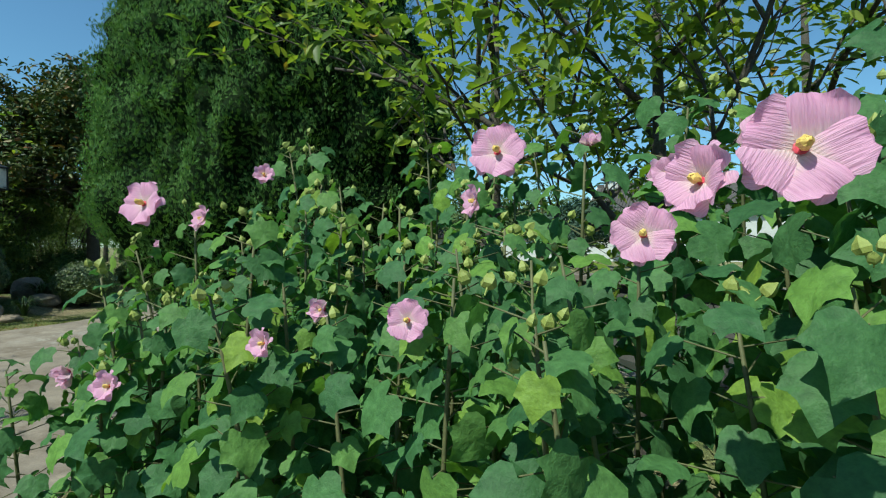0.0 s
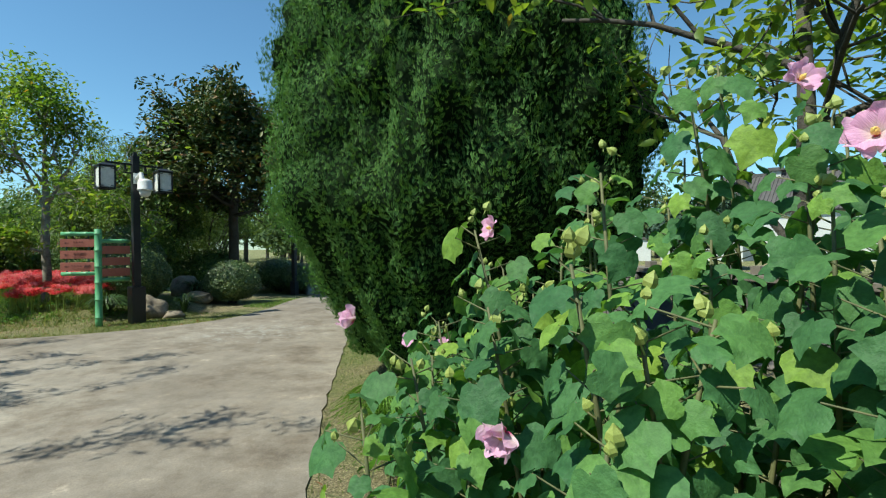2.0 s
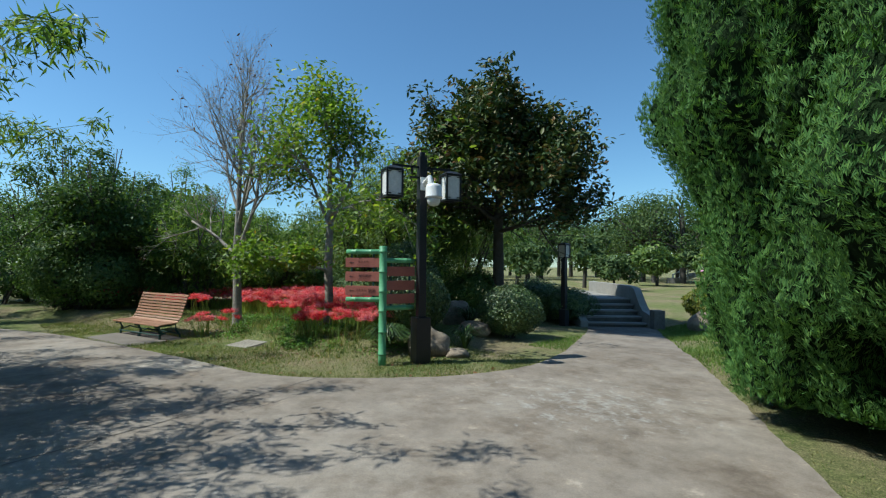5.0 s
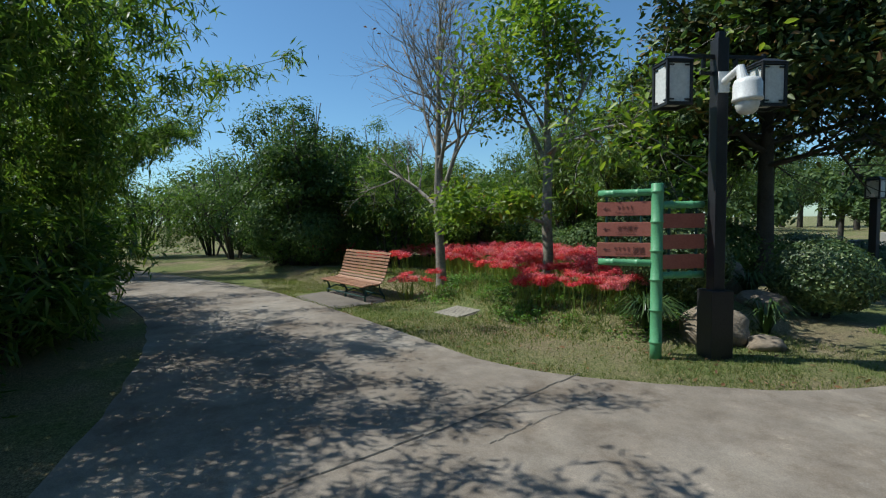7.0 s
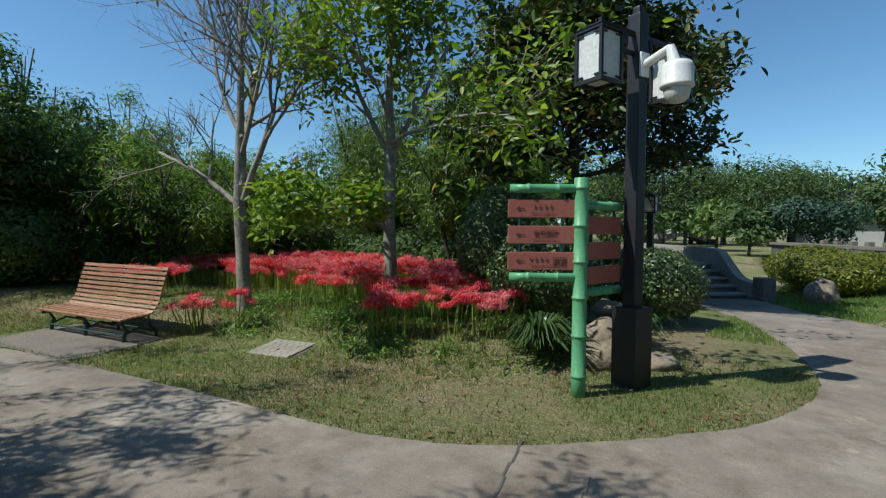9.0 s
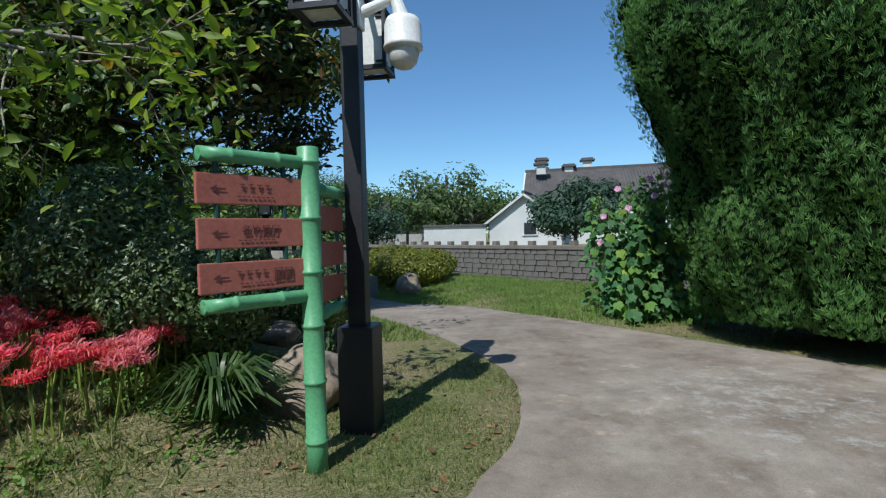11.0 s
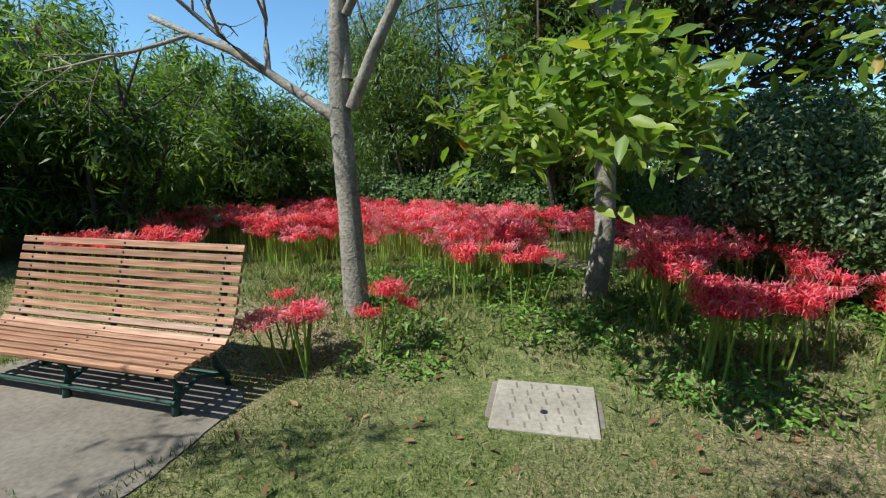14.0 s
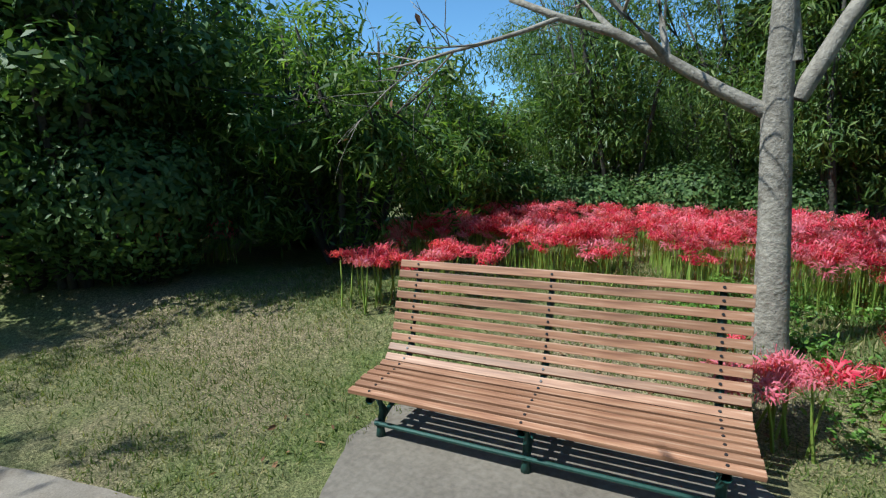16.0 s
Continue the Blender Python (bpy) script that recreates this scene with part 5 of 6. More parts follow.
for i, (x, y, n) in enumerate(((-11.2, 2.1, 6), (-12.4, 2.1, 8), (-13.8, 2.3, 9), (-9.9, 1.2, 5), (-15.6, 1.7, 8), (-11.4, 0.8, 8), (-18.2, 0.6, 7), (-13.4, 0.7, 8))):
    bamboo_stand(x, y, n, 80 + i)


bamboo_stand(-8.3, 0.7, 8, 95, (4.6, 5.8))
bamboo_stand(-7.5, -0.8, 7, 96, (3.8, 4.8))
for i, (x, y) in enumerate(((-22.3, 1.0), (-23.8, 0.2))):
    bamboo_stand(x, y, 10, 110 + i, (5.0, 6.4), (0.3, 0.75))


# ---- small tree behind the hibiscus
for i, (x, y, s) in enumerate(((-0.35, 5.6, 1), (0.75, 5.5, 1.1), (2.0, 6.2, 1.1))):
    tree("persimmon_tree", x, y, "small open tree with yellow-green leaves and dark branches",
         [(0, 0, -0.1, 0.07), (0.05, 0, 1.0, 0.06), (0.1, 0.0, 2.0, 0.045), (0.1, 0.1, 3.4, 0.02)],
         [dict(start=(0.06 + 0.01 * k, 0, 1.0 + 0.33 * k), heading=(math.cos(k * 2.2 + i), math.sin(k * 2.2 + i), 0.75), length=1.45 * s, radius=0.025, depth=2, kids=4, spread=0.5, lift=0.12) for k in range(6)],
         M_darkbark, M_yel, 2600, (0.08, 0.13), seed=90 + i, spread_leaf=0.1, clump=3, group="small trees behind the hibiscus")


# ---- hibiscus shrubs
def hibiscus_flower(parent, m, s=1.0, closed=0.0):
    fl = thing("flower", m, "pink hibiscus flower with yellow stamens", "flower")
    fl.parent = parent
    for k in list(fl.keys()):
        del fl[k]
    me = bpy.data.meshes.get("petal_shape_%d" % int(closed * 10))
    if me is None:
        nu, nv = 11, 8
        V, F = [], []
        for j in range(nv):
            v = j / (nv - 1)
            for i in range(nu):
                u = i / (nu - 1) * 2 - 1
                w = 0.98 * math.sin(math.pi * (0.05 + 0.66 * v)) ** 0.85
                r = v * (1 - 0.06 * abs(math.sin(u * 7 + 0.6)) * v - 0.2 * u * u * v)
                zz = 0.42 * v * (1 - 0.45 * v) + 0.1 * math.sin(u * 9 + 1) * v ** 3 + 0.05 * math.sin(u * 4 - 2 + v * 5) * v + 0.17 * u * v
                V.append((u * w * 0.46, r * 0.5 * (1 - 0.55 * closed), (zz * 0.8 + 0.7 * v * closed) * 0.6))
        for j in range(nv - 1):
            for i in range(nu - 1):
                F.append((j * nu + i, j * nu + i + 1, (j + 1) * nu + i + 1, (j + 1) * nu + i))
        me = bpy.data.meshes.new("petal_shape_%d" % int(closed * 10))
        me.from_pydata(V, [], F)
        me.polygons.foreach_set("use_smooth", [True] * len(me.polygons))
        me.materials.append(M_petal)
    for k in range(5):
        o = new("petal", me)
        o.parent = fl
        o.matrix_local = pose(0, 0, 0, 0, 0, k * 72) @ Matrix.Diagonal((s * 0.88, s * 0.88, s * 0.88, 1))
    c = bpy.data.meshes.get("flower_centre")
    if c is None:
        bm = bmesh.new()
        turned(bm, [(0.012, 0.0), (0.02, 0.05), (0.05, 0.09), (0.055, 0.14), (0.045, 0.2), (0.018, 0.24)], 10)
        for v in bm.verts:
            v.co += Vector((random.uniform(-1, 1), random.uniform(-1, 1), random.uniform(-1, 1))) * 0.012
        c = bpy.data.meshes.new("flower_centre")
        bm.to_mesh(c)
        bm.free()
        c.materials.append(M_stamen)
        e = bpy.data.meshes.new("flower_throat")
        bm = bmesh.new()
        turned(bm, [(0.015, 0.0), (0.045, 0.015), (0.06, 0.028), (0.045, 0.034)], 10)
        bm.to_mesh(e)
        bm.free()
        e.materials.append(M_eye)
    e = bpy.data.meshes.get("flower_throat")
    for nm, d in (("stamen_column", c), ("throat", e)):
        o = new(nm, d)
        o.parent = fl
        o.matrix_local = Matrix.Diagonal((s, s, s, 1))


def bud_mesh():
    """A plump bud wrapped in five ribbed sepals, on a short stalk."""
    me = bpy.data.meshes.get("bud_shape")
    if me is None:
        V, F, n = [], [], 15
        rings = ((0.05, -0.6), (0.06, 0.0), (0.38, 0.12), (0.47, 0.45), (0.36, 0.8), (0.16, 1.05), (0.05, 1.25))
        for r, z in rings:
            for k in range(n):
                a = k * math.tau / n
                e = r * (1 + 0.16 * math.cos(5 * a)) if r > 0.1 else r
                V.append((e * math.cos(a), e * math.sin(a), z))
        for j in range(len(rings) - 1):
            F += [(j * n + k, j * n + (k + 1) % n, (j + 1) * n + (k + 1) % n, (j + 1) * n + k) for k in range(n)]
        F.append(tuple((len(rings) - 1) * n + k for k in range(n)))
        me = bpy.data.meshes.new("bud_shape")
        me.from_pydata(V, [], F)
        me.materials.append(M_bud)
    return me


def hibiscus(name, stems, seed, flowers, leaves_per=44, leaf=(0.06, 0.11), label="tall pink-flowering hibiscus shrub with broad lobed leaves", face=(-0.2, -0.75, 0.5), buds=3, bare=0.22):
    """stems: (x, y, height). flowers: (x, y, z, size, way, closed) in the world."""
    rng, r2 = np.random.default_rng(seed), random.Random(seed)
    x0, y0 = stems[0][:2]
    t = thing(name, pose(x0, y0, 0), label, "shrub", "hibiscus")
    P, O, S, V, F, BP, BO = [], [], [], [], [], [], []
    face = Vector(face)
    for x, y, h in stems:
        lean = Vector((r2.gauss(0, 0.1), r2.gauss(0, 0.1), 0))
        base = Vector((x - x0, y - y0, -0.03))
        pts = [base + lean * (f ** 1.5) + Vector((0, 0, h * f)) for f in (0, 0.3, 0.6, 0.85, 1)]
        tube(V, F, pts, [0.008, 0.0075, 0.006, 0.005, 0.003], 5)
        for k in range(leaves_per):
            f = bare + (1 - bare) * (k + r2.random()) / leaves_per
            p = base + lean * f ** 1.5 + Vector((0, 0, h * f))
            a = k * 2.4 + r2.uniform(-0.5, 0.5)
            reach = r2.uniform(0.05, 0.2) * (1.15 - 0.6 * f)
            q = p + Vector((math.cos(a) * reach, math.sin(a) * reach, 0.03))
            tube(V, F, [p, q], [0.0022, 0.0015], 3)
            P.append(q)
            o = Vector((math.cos(a), math.sin(a), 0.55)) * 0.6 + face * 0.5 + Vector((r2.gauss(0, 0.36), r2.gauss(0, 0.36), r2.gauss(0, 0.3)))
            O.append(o)
            S.append(r2.uniform(*leaf) * r2.uniform(0.75, 1.12) * (1.1 - 0.35 * max(0, f - 0.7) / 0.3))
        for k in range(buds):
            q = pts[-1] + Vector((r2.gauss(0, 0.035), r2.gauss(0, 0.035), r2.uniform(-0.05, 0.05)))
            BP.append(q)
            BO.append((r2.gauss(0, 0.5), r2.gauss(0, 0.5), 1))
    link_mesh("stem", V, F, M_hibstem, t, "", True)
    scatter("leaves", LOBED, LOBED_F, np.array(P), np.array(O), S, M_hib, t, "", 0.35, rng)
    for q, o in zip(BP, BO):
        ob = new("bud", bud_mesh())
        ob.parent = t
        k = r2.uniform(0.015, 0.03)
        ob.matrix_local = Matrix.Translation(q) @ Vector(o).to_track_quat("Z", "Y").to_matrix().to_4x4() @ Matrix.Diagonal((k, k, k, 1))
    for fx, fy, fz, s, way, closed in flowers:
        w = Vector(way).normalized()
        mm = Matrix.Translation((fx - x0, fy - y0, fz)) @ w.to_track_quat("Z", "Y").to_matrix().to_4x4() @ pose(0, 0, 0, 0, 0, r2.uniform(0, 72))
        hibiscus_flower(t, mm, s, closed)
    return t


def hedge_stems(x0, x1, y_of, depth, h_of, gap, seed):
    r2 = random.Random(seed)
    out = []
    x = x0
    while x < x1:
        for k in range(int(depth / gap) + 1):
            out.append((x + r2.uniform(-0.5, 0.5) * gap, y_of(x) + (k + r2.random()) * gap, h_of(x, k * gap) * r2.uniform(0.88, 1.05)))
        x += gap
    return out


hibiscus("hibiscus_shrub", hedge_stems(-1.6, -0.8, lambda x: 3.2 - 0.35 * (x + 1.3), 1.0, lambda x, k: 1.02 + (x + 1.6) * 0.62 + k * 0.34, 0.19, 101), 101,
         [(-0.71, 2.84, 1.51, 0.095, (-0.1, -0.95, 0.25), 0), (-1.33, 3.25, 1.06, 0.09, (-0.3, -0.8, -0.3), 0.8), (-1.5, 3.8, 1.42, 0.085, (-0.7, -0.6, 0.2), 0.3),
          (-1.59, 3.2, 1.24, 0.055, (-0.5, -0.6, 0.5), 0.8), (-0.85, 2.9, 1.14, 0.075, (0, -0.9, 0.3), 0.4), (-0.85, 3.2, 1.5, 0.08, (-0.4, -0.7, 0.3), 0.4),
          (-0.85, 3.5, 1.66, 0.08, (0.3, -0.7, 0.3), 0.4)])
hibiscus("hibiscus_shrub", hedge_stems(-0.75, 0.35, lambda x: 3.0 - 0.3 * (x + 0.7), 1.0, lambda x, k: 1.42 + k * 0.42, 0.19, 102), 102,
         [(-0.12, 3.2, 1.535, 0.09, (-0.8, -0.5, 0.1), 0.3), (-0.05, 2.93, 1.6, 0.11, (-0.1, -0.9, 0.2), 0.0), (-0.2, 2.85, 1.3, 0.08, (0, -0.95, 0.2), 0.0),
          (-0.5, 2.9, 1.24, 0.07, (-0.3, -0.9, 0.2), 0.4), (-0.4, 2.95, 1.3, 0.06, (-0.3, -0.9, 0.2), 0.8), (0.12, 3.0, 1.62, 0.05, (0, -0.6, 0.8), 0.8)])
hibiscus("hibiscus_shrub", hedge_stems(0.42, 1.7, lambda x: 2.62 - 0.22 * (x - 0.4), 1.1, lambda x, k: 1.46 + 0.35 * (x - 0.4) + k * 0.45, 0.2, 103), 103,
         [(0.235, 2.49, 1.51, 0.105, (-0.2, -0.95, 0.15), 0.0), (0.175, 2.8, 1.445, 0.1, (-0.2, -0.95, 0.15), 0.0), (0.2, 2.62, 1.5, 0.1, (-0.75, -0.6, 0.2), 0.3),
          (0.25, 2.95, 1.55, 0.08, (-0.4, -0.8, 0.3), 0.5), (0.75, 2.6, 1.74, 0.09, (-0.4, -0.8, 0.3), 0.0), (0.42, 3.0, 1.62, 0.09, (-0.3, -0.9, 0.3), 0.4)], leaf=(0.08, 0.13))
hibiscus("hibiscus_shrub", [(-2.45, 4.95, 0.62), (-2.3, 5.1, 0.8), (-2.2, 4.85, 0.9), (-2.1, 5.2, 0.95), (-1.95, 5.0, 1.0), (-1.85, 5.3, 0.95), (-2.05, 4.75, 0.75), (-1.75, 4.95, 0.9)], 104,
         [(-2.2, 4.72, 0.9, 0.09, (-0.3, -0.9, 0.3), 0), (-2.02, 4.75, 0.88, 0.08, (-0.2, -0.9, 0.4), 0.3)], 22, (0.08, 0.12))
hibiscus("hibiscus_shrub", [(-6.3 + 0.22 * (i % 5), 11.75 + 0.3 * (i // 5) + 0.1 * (i % 2), 1.6 + 0.5 * ((i * 7) % 5) / 5) for i in range(20)], 105,
         [(-6.55, 11.7, 1.8, 0.1, (-0.6, -0.6, 0.4), 0.2), (-6.15, 11.62, 1.92, 0.11, (-0.5, -0.7, 0.3), 0), (-5.9, 11.7, 1.85, 0.1, (-0.5, -0.7, 0.3), 0.2), (-6.45, 11.62, 1.55, 0.1, (-0.6, -0.6, 0.3), 0.3),
          (-5.7, 11.8, 1.98, 0.1, (-0.5, -0.7, 0.3), 0.2), (-6.75, 11.7, 1.45, 0.1, (-0.7, -0.6, 0.2), 0.2), (-6.1, 11.6, 1.7, 0.1, (-0.5, -0.7, 0.3), 0.2), (-6.7, 11.9, 1.1, 0.1, (-0.8, -0.4, 0.2), 0.3)], 56, (0.1, 0.16), bare=0.04)
hibiscus("hibiscus_shrub", [(-5.75, 11.15, 0.5), (-5.65, 11.25, 0.55), (-5.55, 11.1, 0.45)], 106, [(-5.7, 11.05, 0.55, 0.11, (-0.5, -0.7, 0.5), 0)], 14, (0.08, 0.12))


# ---- spider lilies
def lily_shapes(rng, florets=7, petals=6, stamens=4):
    """The head of one spider lily (curled strips and stamens) and its stem."""
    V, F = [], []
    for f in range(florets):
        a0 = f * math.tau / florets + rng.uniform(-0.25, 0.25)
        out = 0.03 if f else 0.0
        c = Vector((math.cos(a0) * out, math.sin(a0) * out, rng.uniform(0.0, 0.02) + (0.02 if not f else 0)))
        for k in range(petals):
            a = a0 + (k - (petals - 1) / 2) * 0.75 + rng.uniform(-0.25, 0.25)
            d = Vector((math.cos(a), math.sin(a), 0))
            s = (Vector((-d.y, d.x, 0)) + Vector((0, 0, rng.uniform(-0.8, 0.8)))).normalized() * 0.0042
            q, e = rng.uniform(0.75, 1.15), rng.uniform(0.6, 1.5)
            pts = [c, c + d * 0.028 * q + Vector((0, 0, 0.026 * e)), c + d * 0.055 * q + Vector((0, 0, 0.03 * e)), c + d * 0.068 * q + Vector((0, 0, 0.006 * e))]
            b = len(V)
            for i, p in enumerate(pts):
                w = (0.6, 1.2, 1.0, 0.35)[i]
                V += [p - s * w, p + s * w]
            F += [(b + 2 * i, b + 2 * i + 1, b + 2 * i + 3, b + 2 * i + 2) for i in range(3)]
        for k in range(stamens):
            a = a0 + (k - (stamens - 1) / 2) * 0.6 + rng.uniform(-0.2, 0.2)
            d = Vector((math.cos(a), math.sin(a), 0))
            s = Vector((-d.y, d.x, 0.6)) * 0.0013
            q = rng.uniform(0.8, 1.1)
            pts = [c, c + d * 0.055 * q + Vector((0, 0, 0.004)), c + d * 0.095 * q + Vector((0, 0, 0.05 * q))]
            b = len(V)
            for p in pts:
                V += [p - s, p + s]
            F += [(b, b + 1, b + 3, b + 2), (b + 2, b + 3, b + 5, b + 4)]
    return V, F


lily_rng = random.Random(5)
LV, LF = lily_shapes(lily_rng)
FIELD_V, FIELD_F = lily_shapes(lily_rng, 5, 5, 3)
stem_V, stem_F = [], []
tube(stem_V, stem_F, [Vector((0, 0, 0)), Vector((0.006, 0, 0.5)), Vector((0, 0, 1.0))], [0.009, 0.0075, 0.006], 4)
head_mesh = {}
for nm, mt in (("red", M_red), ("pink", M_pinkred)):
    me = bpy.data.meshes.new("lily_head_" + nm)
    me.from_pydata([tuple(v) for v in LV], [], LF)
    me.materials.append(mt)
    head_mesh[nm] = me
stem_mesh = bpy.data.meshes.new("lily_stem_shape")
stem_mesh.from_pydata([tuple(v) for v in stem_V], [], stem_F)
stem_mesh.materials.append(M_stem)


def lily(x, y, h, colour, size, tilt):
    t = thing("spider_lily", pose(x, y, gz(x, y), tilt[0], tilt[1], lily_rng.uniform(0, 360)),
              "red spider lily on a bare green stem" if colour == "red" else "fading pink spider lily on a bare green stem", "flower", "spider lilies")
    o = new("stem", stem_mesh)
    o.parent = t
    o.matrix_local = Matrix.Diagonal((1, 1, h, 1))
    o = new("head", head_mesh[colour])
    o.parent = t
    o.matrix_local = pose(0, 0, h) @ Matrix.Diagonal((size, size, size, 1))


def lily_clump(x, y, n, r, colour="red", h=(0.36, 0.46)):
    for _ in range(n):
        a, f = lily_rng.uniform(0, math.tau), math.sqrt(lily_rng.random()) * r
        lily(x + math.cos(a) * f, y + math.sin(a) * f, lily_rng.uniform(*h), colour if lily_rng.random() < 0.8 else ("pink" if colour == "red" else "red"),
             lily_rng.uniform(0.9, 1.3), (lily_rng.gauss(0, 9), lily_rng.gauss(0, 9)))


for c in ((-12.45, 8.4, 14, 0.16, "red"), (-12.15, 8.5, 10, 0.12, "red"), (-11.42, 9.0, 12, 0.14, "pink"), (-11.25, 9.35, 10, 0.2, "pink"), (-11.9, 8.72, 6, 0.1, "red"),
          (-13.75, 8.85, 8, 0.18, "red"), (-14.85, 7.45, 12, 0.14, "pink"), (-14.65, 7.35, 2, 0.05, "red"), (-14.35, 7.65, 4, 0.15, "red"), (-12.85, 9.2, 12, 0.25, "red"),
          (-14.1, 8.7, 5, 0.2, "red"), (-11.6, 8.68, 4, 0.1, "red"), (-12.75, 8.75, 8, 0.12, "red"), (-17.15, 8.2, 12, 0.3, "red"), (-17.75, 7.5, 14, 0.25, "red"), (-17.3, 7.6, 8, 0.2, "red"), (-2.95, 7.0, 3, 0.1, "red"), (-12.0, 9.6, 14, 0.35, "red"), (-11.3, 9.8, 10, 0.25, "pink")):
    lily_clump(*c, **({"h": (0.3, 0.42)} if c[4] == "pink" else {}))


def lily_field():
    """The drift of lilies beyond those in front, too many to count."""
    r2, rng = random.Random(8), np.random.default_rng(8)
    outline = ((-19.6, 8.9), (-17.6, 8.4), (-15.6, 8.9), (-14.2, 9.3), (-12.6, 9.5), (-11.6, 9.9), (-11.8, 10.3), (-13.2, 11.2), (-14.2, 12.0), (-16.2, 12.4), (-19.5, 12.2))

    def inside(x, y):
        c, j = False, len(outline) - 1
        for i in range(len(outline)):
            (xi, yi), (xj, yj) = outline[i], outline[j]
            if (yi > y) != (yj > y) and x < (xj - xi) * (y - yi) / (yj - yi) + xi:
                c = not c
            j = i
        return c

    pts = []
    hearts = []
    while len(hearts) < 150:
        x, y = r2.uniform(-19.8, -11.2), r2.uniform(8.2, 12.6)
        if inside(x, y):
            hearts.append((x, y, r2.uniform(0.08, 0.2)))
    while len(pts) < 1000:
        x, y, sp = r2.choice(hearts)
        x, y = r2.gauss(x, sp), r2.gauss(y, sp)
        if inside(x, y) and noise.noise(Vector((x * 1.1, y * 1.1, 3))) > -0.12 and math.hypot(x + 11.25, y - 9.95) > 0.75 and math.hypot(x + 12.05, y - 10.45) > 0.62 and math.hypot(x + 14.89, y - 8.14) > 0.3 and math.hypot(x + 13.32, y - 9.28) > 0.3:
            pts.append((x, y))
    for _ in range(260):
        pts.append((r2.uniform(-25, -20.5), r2.uniform(6.2, 8.0)))
    P = np.array([(x, y, 0) for x, y in pts])
    G = ground_z(P[:, 0], P[:, 1])
    hgt = rng.uniform(0.3, 0.52, len(P))
    t = thing("spider_lily_bed", pose(0, 0, 0), "dense bed of red spider lilies under the trees", "flowers", kind="stuff")
    H = P.copy()
    H[:, 2] = G + hgt
    up = np.tile((0.0, 0, 1), (len(P), 1)) + rng.normal(0, 0.3, (len(P), 3))
    red = rng.random(len(P)) < 0.52
    scatter("red_heads", FIELD_V, FIELD_F, H[red], up[red], rng.uniform(0.95, 1.4, red.sum()), M_red, t, "", 1.0, rng, False)
    scatter("pink_heads", FIELD_V, FIELD_F, H[~red], up[~red], rng.uniform(0.95, 1.4, (~red).sum()), M_pinkred, t, "faded pink flower heads", 1.0, rng, False)
    blade = [(-0.013, 0, 0), (0.013, 0, 0), (0.011, 0.55, 0.02), (-0.011, 0.55, 0.02), (0, 1.0, 0.0)]
    B = np.repeat(P, 4, axis=0)
    B[:, :2] += rng.normal(0, 0.04, (len(B), 2))
    B[:, 2] = np.repeat(G, 4) - 0.02
    out = rng.normal(0, 1, (len(B), 3)) * np.array((1, 1, 0.08))
    # upright strips: length runs up
    scatter("stalks", [(a, -b, c) for a, b, c in blade], [(0, 1, 2, 3), (3, 2, 4)], B, out, np.repeat(hgt, 4) * rng.uniform(0.8, 1.0, len(B)), M_stem, t, "", 0.06, rng, False)
    # low leafy weeds between the clumps
    t = thing("ground_cover", pose(0, 0, 0), "patches of low green leafy ground cover among the lilies", "plants", kind="stuff")
    Q = []
    while len(Q) < 900:
        x, y = r2.uniform(-15.6, -10.6), r2.uniform(7.4, 10.2)
        if noise.noise(Vector((x * 1.3, y * 1.3, 9))) > 0.02 - 0.25 * (y - 8.2) and road_distance(np.array([x]), np.array([y]))[0] > 1.45 and abs(x + 13.22) + abs(y - 7.68) > 0.75:
            Q.append((x, y))
    Q = np.repeat(np.array([(x, y, 0) for x, y in Q]), 12, axis=0)
    Q[:, :2] += rng.normal(0, 0.06, (len(Q), 2))
    Q[:, 2] = ground_z(Q[:, 0], Q[:, 1]) + 0.015 + 0.09 * rng.random(len(Q)) ** 1.6
    up = np.tile((0.0, 0, 1), (len(Q), 1)) + rng.normal(0, 0.5, (len(Q), 3))
    scatter("leaves", OVAL, OVAL_F, Q, up, rng.uniform(0.025, 0.06, len(Q)), M_turf, t, "", 1.0, rng)


lily_field()


# ---- strap-leaved plants and boulders
def strap_plant(x, y, r, n, seed, mat=M_lily_leaf, label="tuft of dark arching strap leaves at a boulder", name="strap_leaf_plant", h=0.42, wide=1.0):
    r2 = random.Random(seed)
    t = thing(name, pose(x, y, gz(x, y)), label, "plant", "strap-leaved plants")
    V, F = [], []
    for i in range(n):
        a = r2.uniform(0, math.tau)
        d = Vector((math.cos(a), math.sin(a), 0))
        s = Vector((-d.y, d.x, 0)) * r2.uniform(0.008, 0.014) * wide
        L = r * r2.uniform(0.6, 1.15)
        up = h * r2.uniform(0.6, 1.1)
        b = len(V)
        for k in range(6):
            f = k / 5
            p = d * (0.03 + L * f ** 1.2) + Vector((0, 0, up * math.sin(min(1.0, f * 1.08) * 2.4) * 0.95 - 0.01))
            w = (1, 1.2, 1.1, 0.9, 0.6, 0.1)[k]
            V += [p - s * w, p + s * w + Vector((0, 0, 0.004))]
        F += [(b + 2 * k, b + 2 * k + 1, b + 2 * k + 3, b + 2 * k + 2) for k in range(5)]
    link_mesh("leaves", V, F, mat, t, "", True)


strap_plant(-10.78, 9.0, 0.44, 190, 1)
strap_plant(-11.3, 11.6, 0.5, 90, 3)
strap_plant(-10.2, 10.3, 0.35, 50, 4)
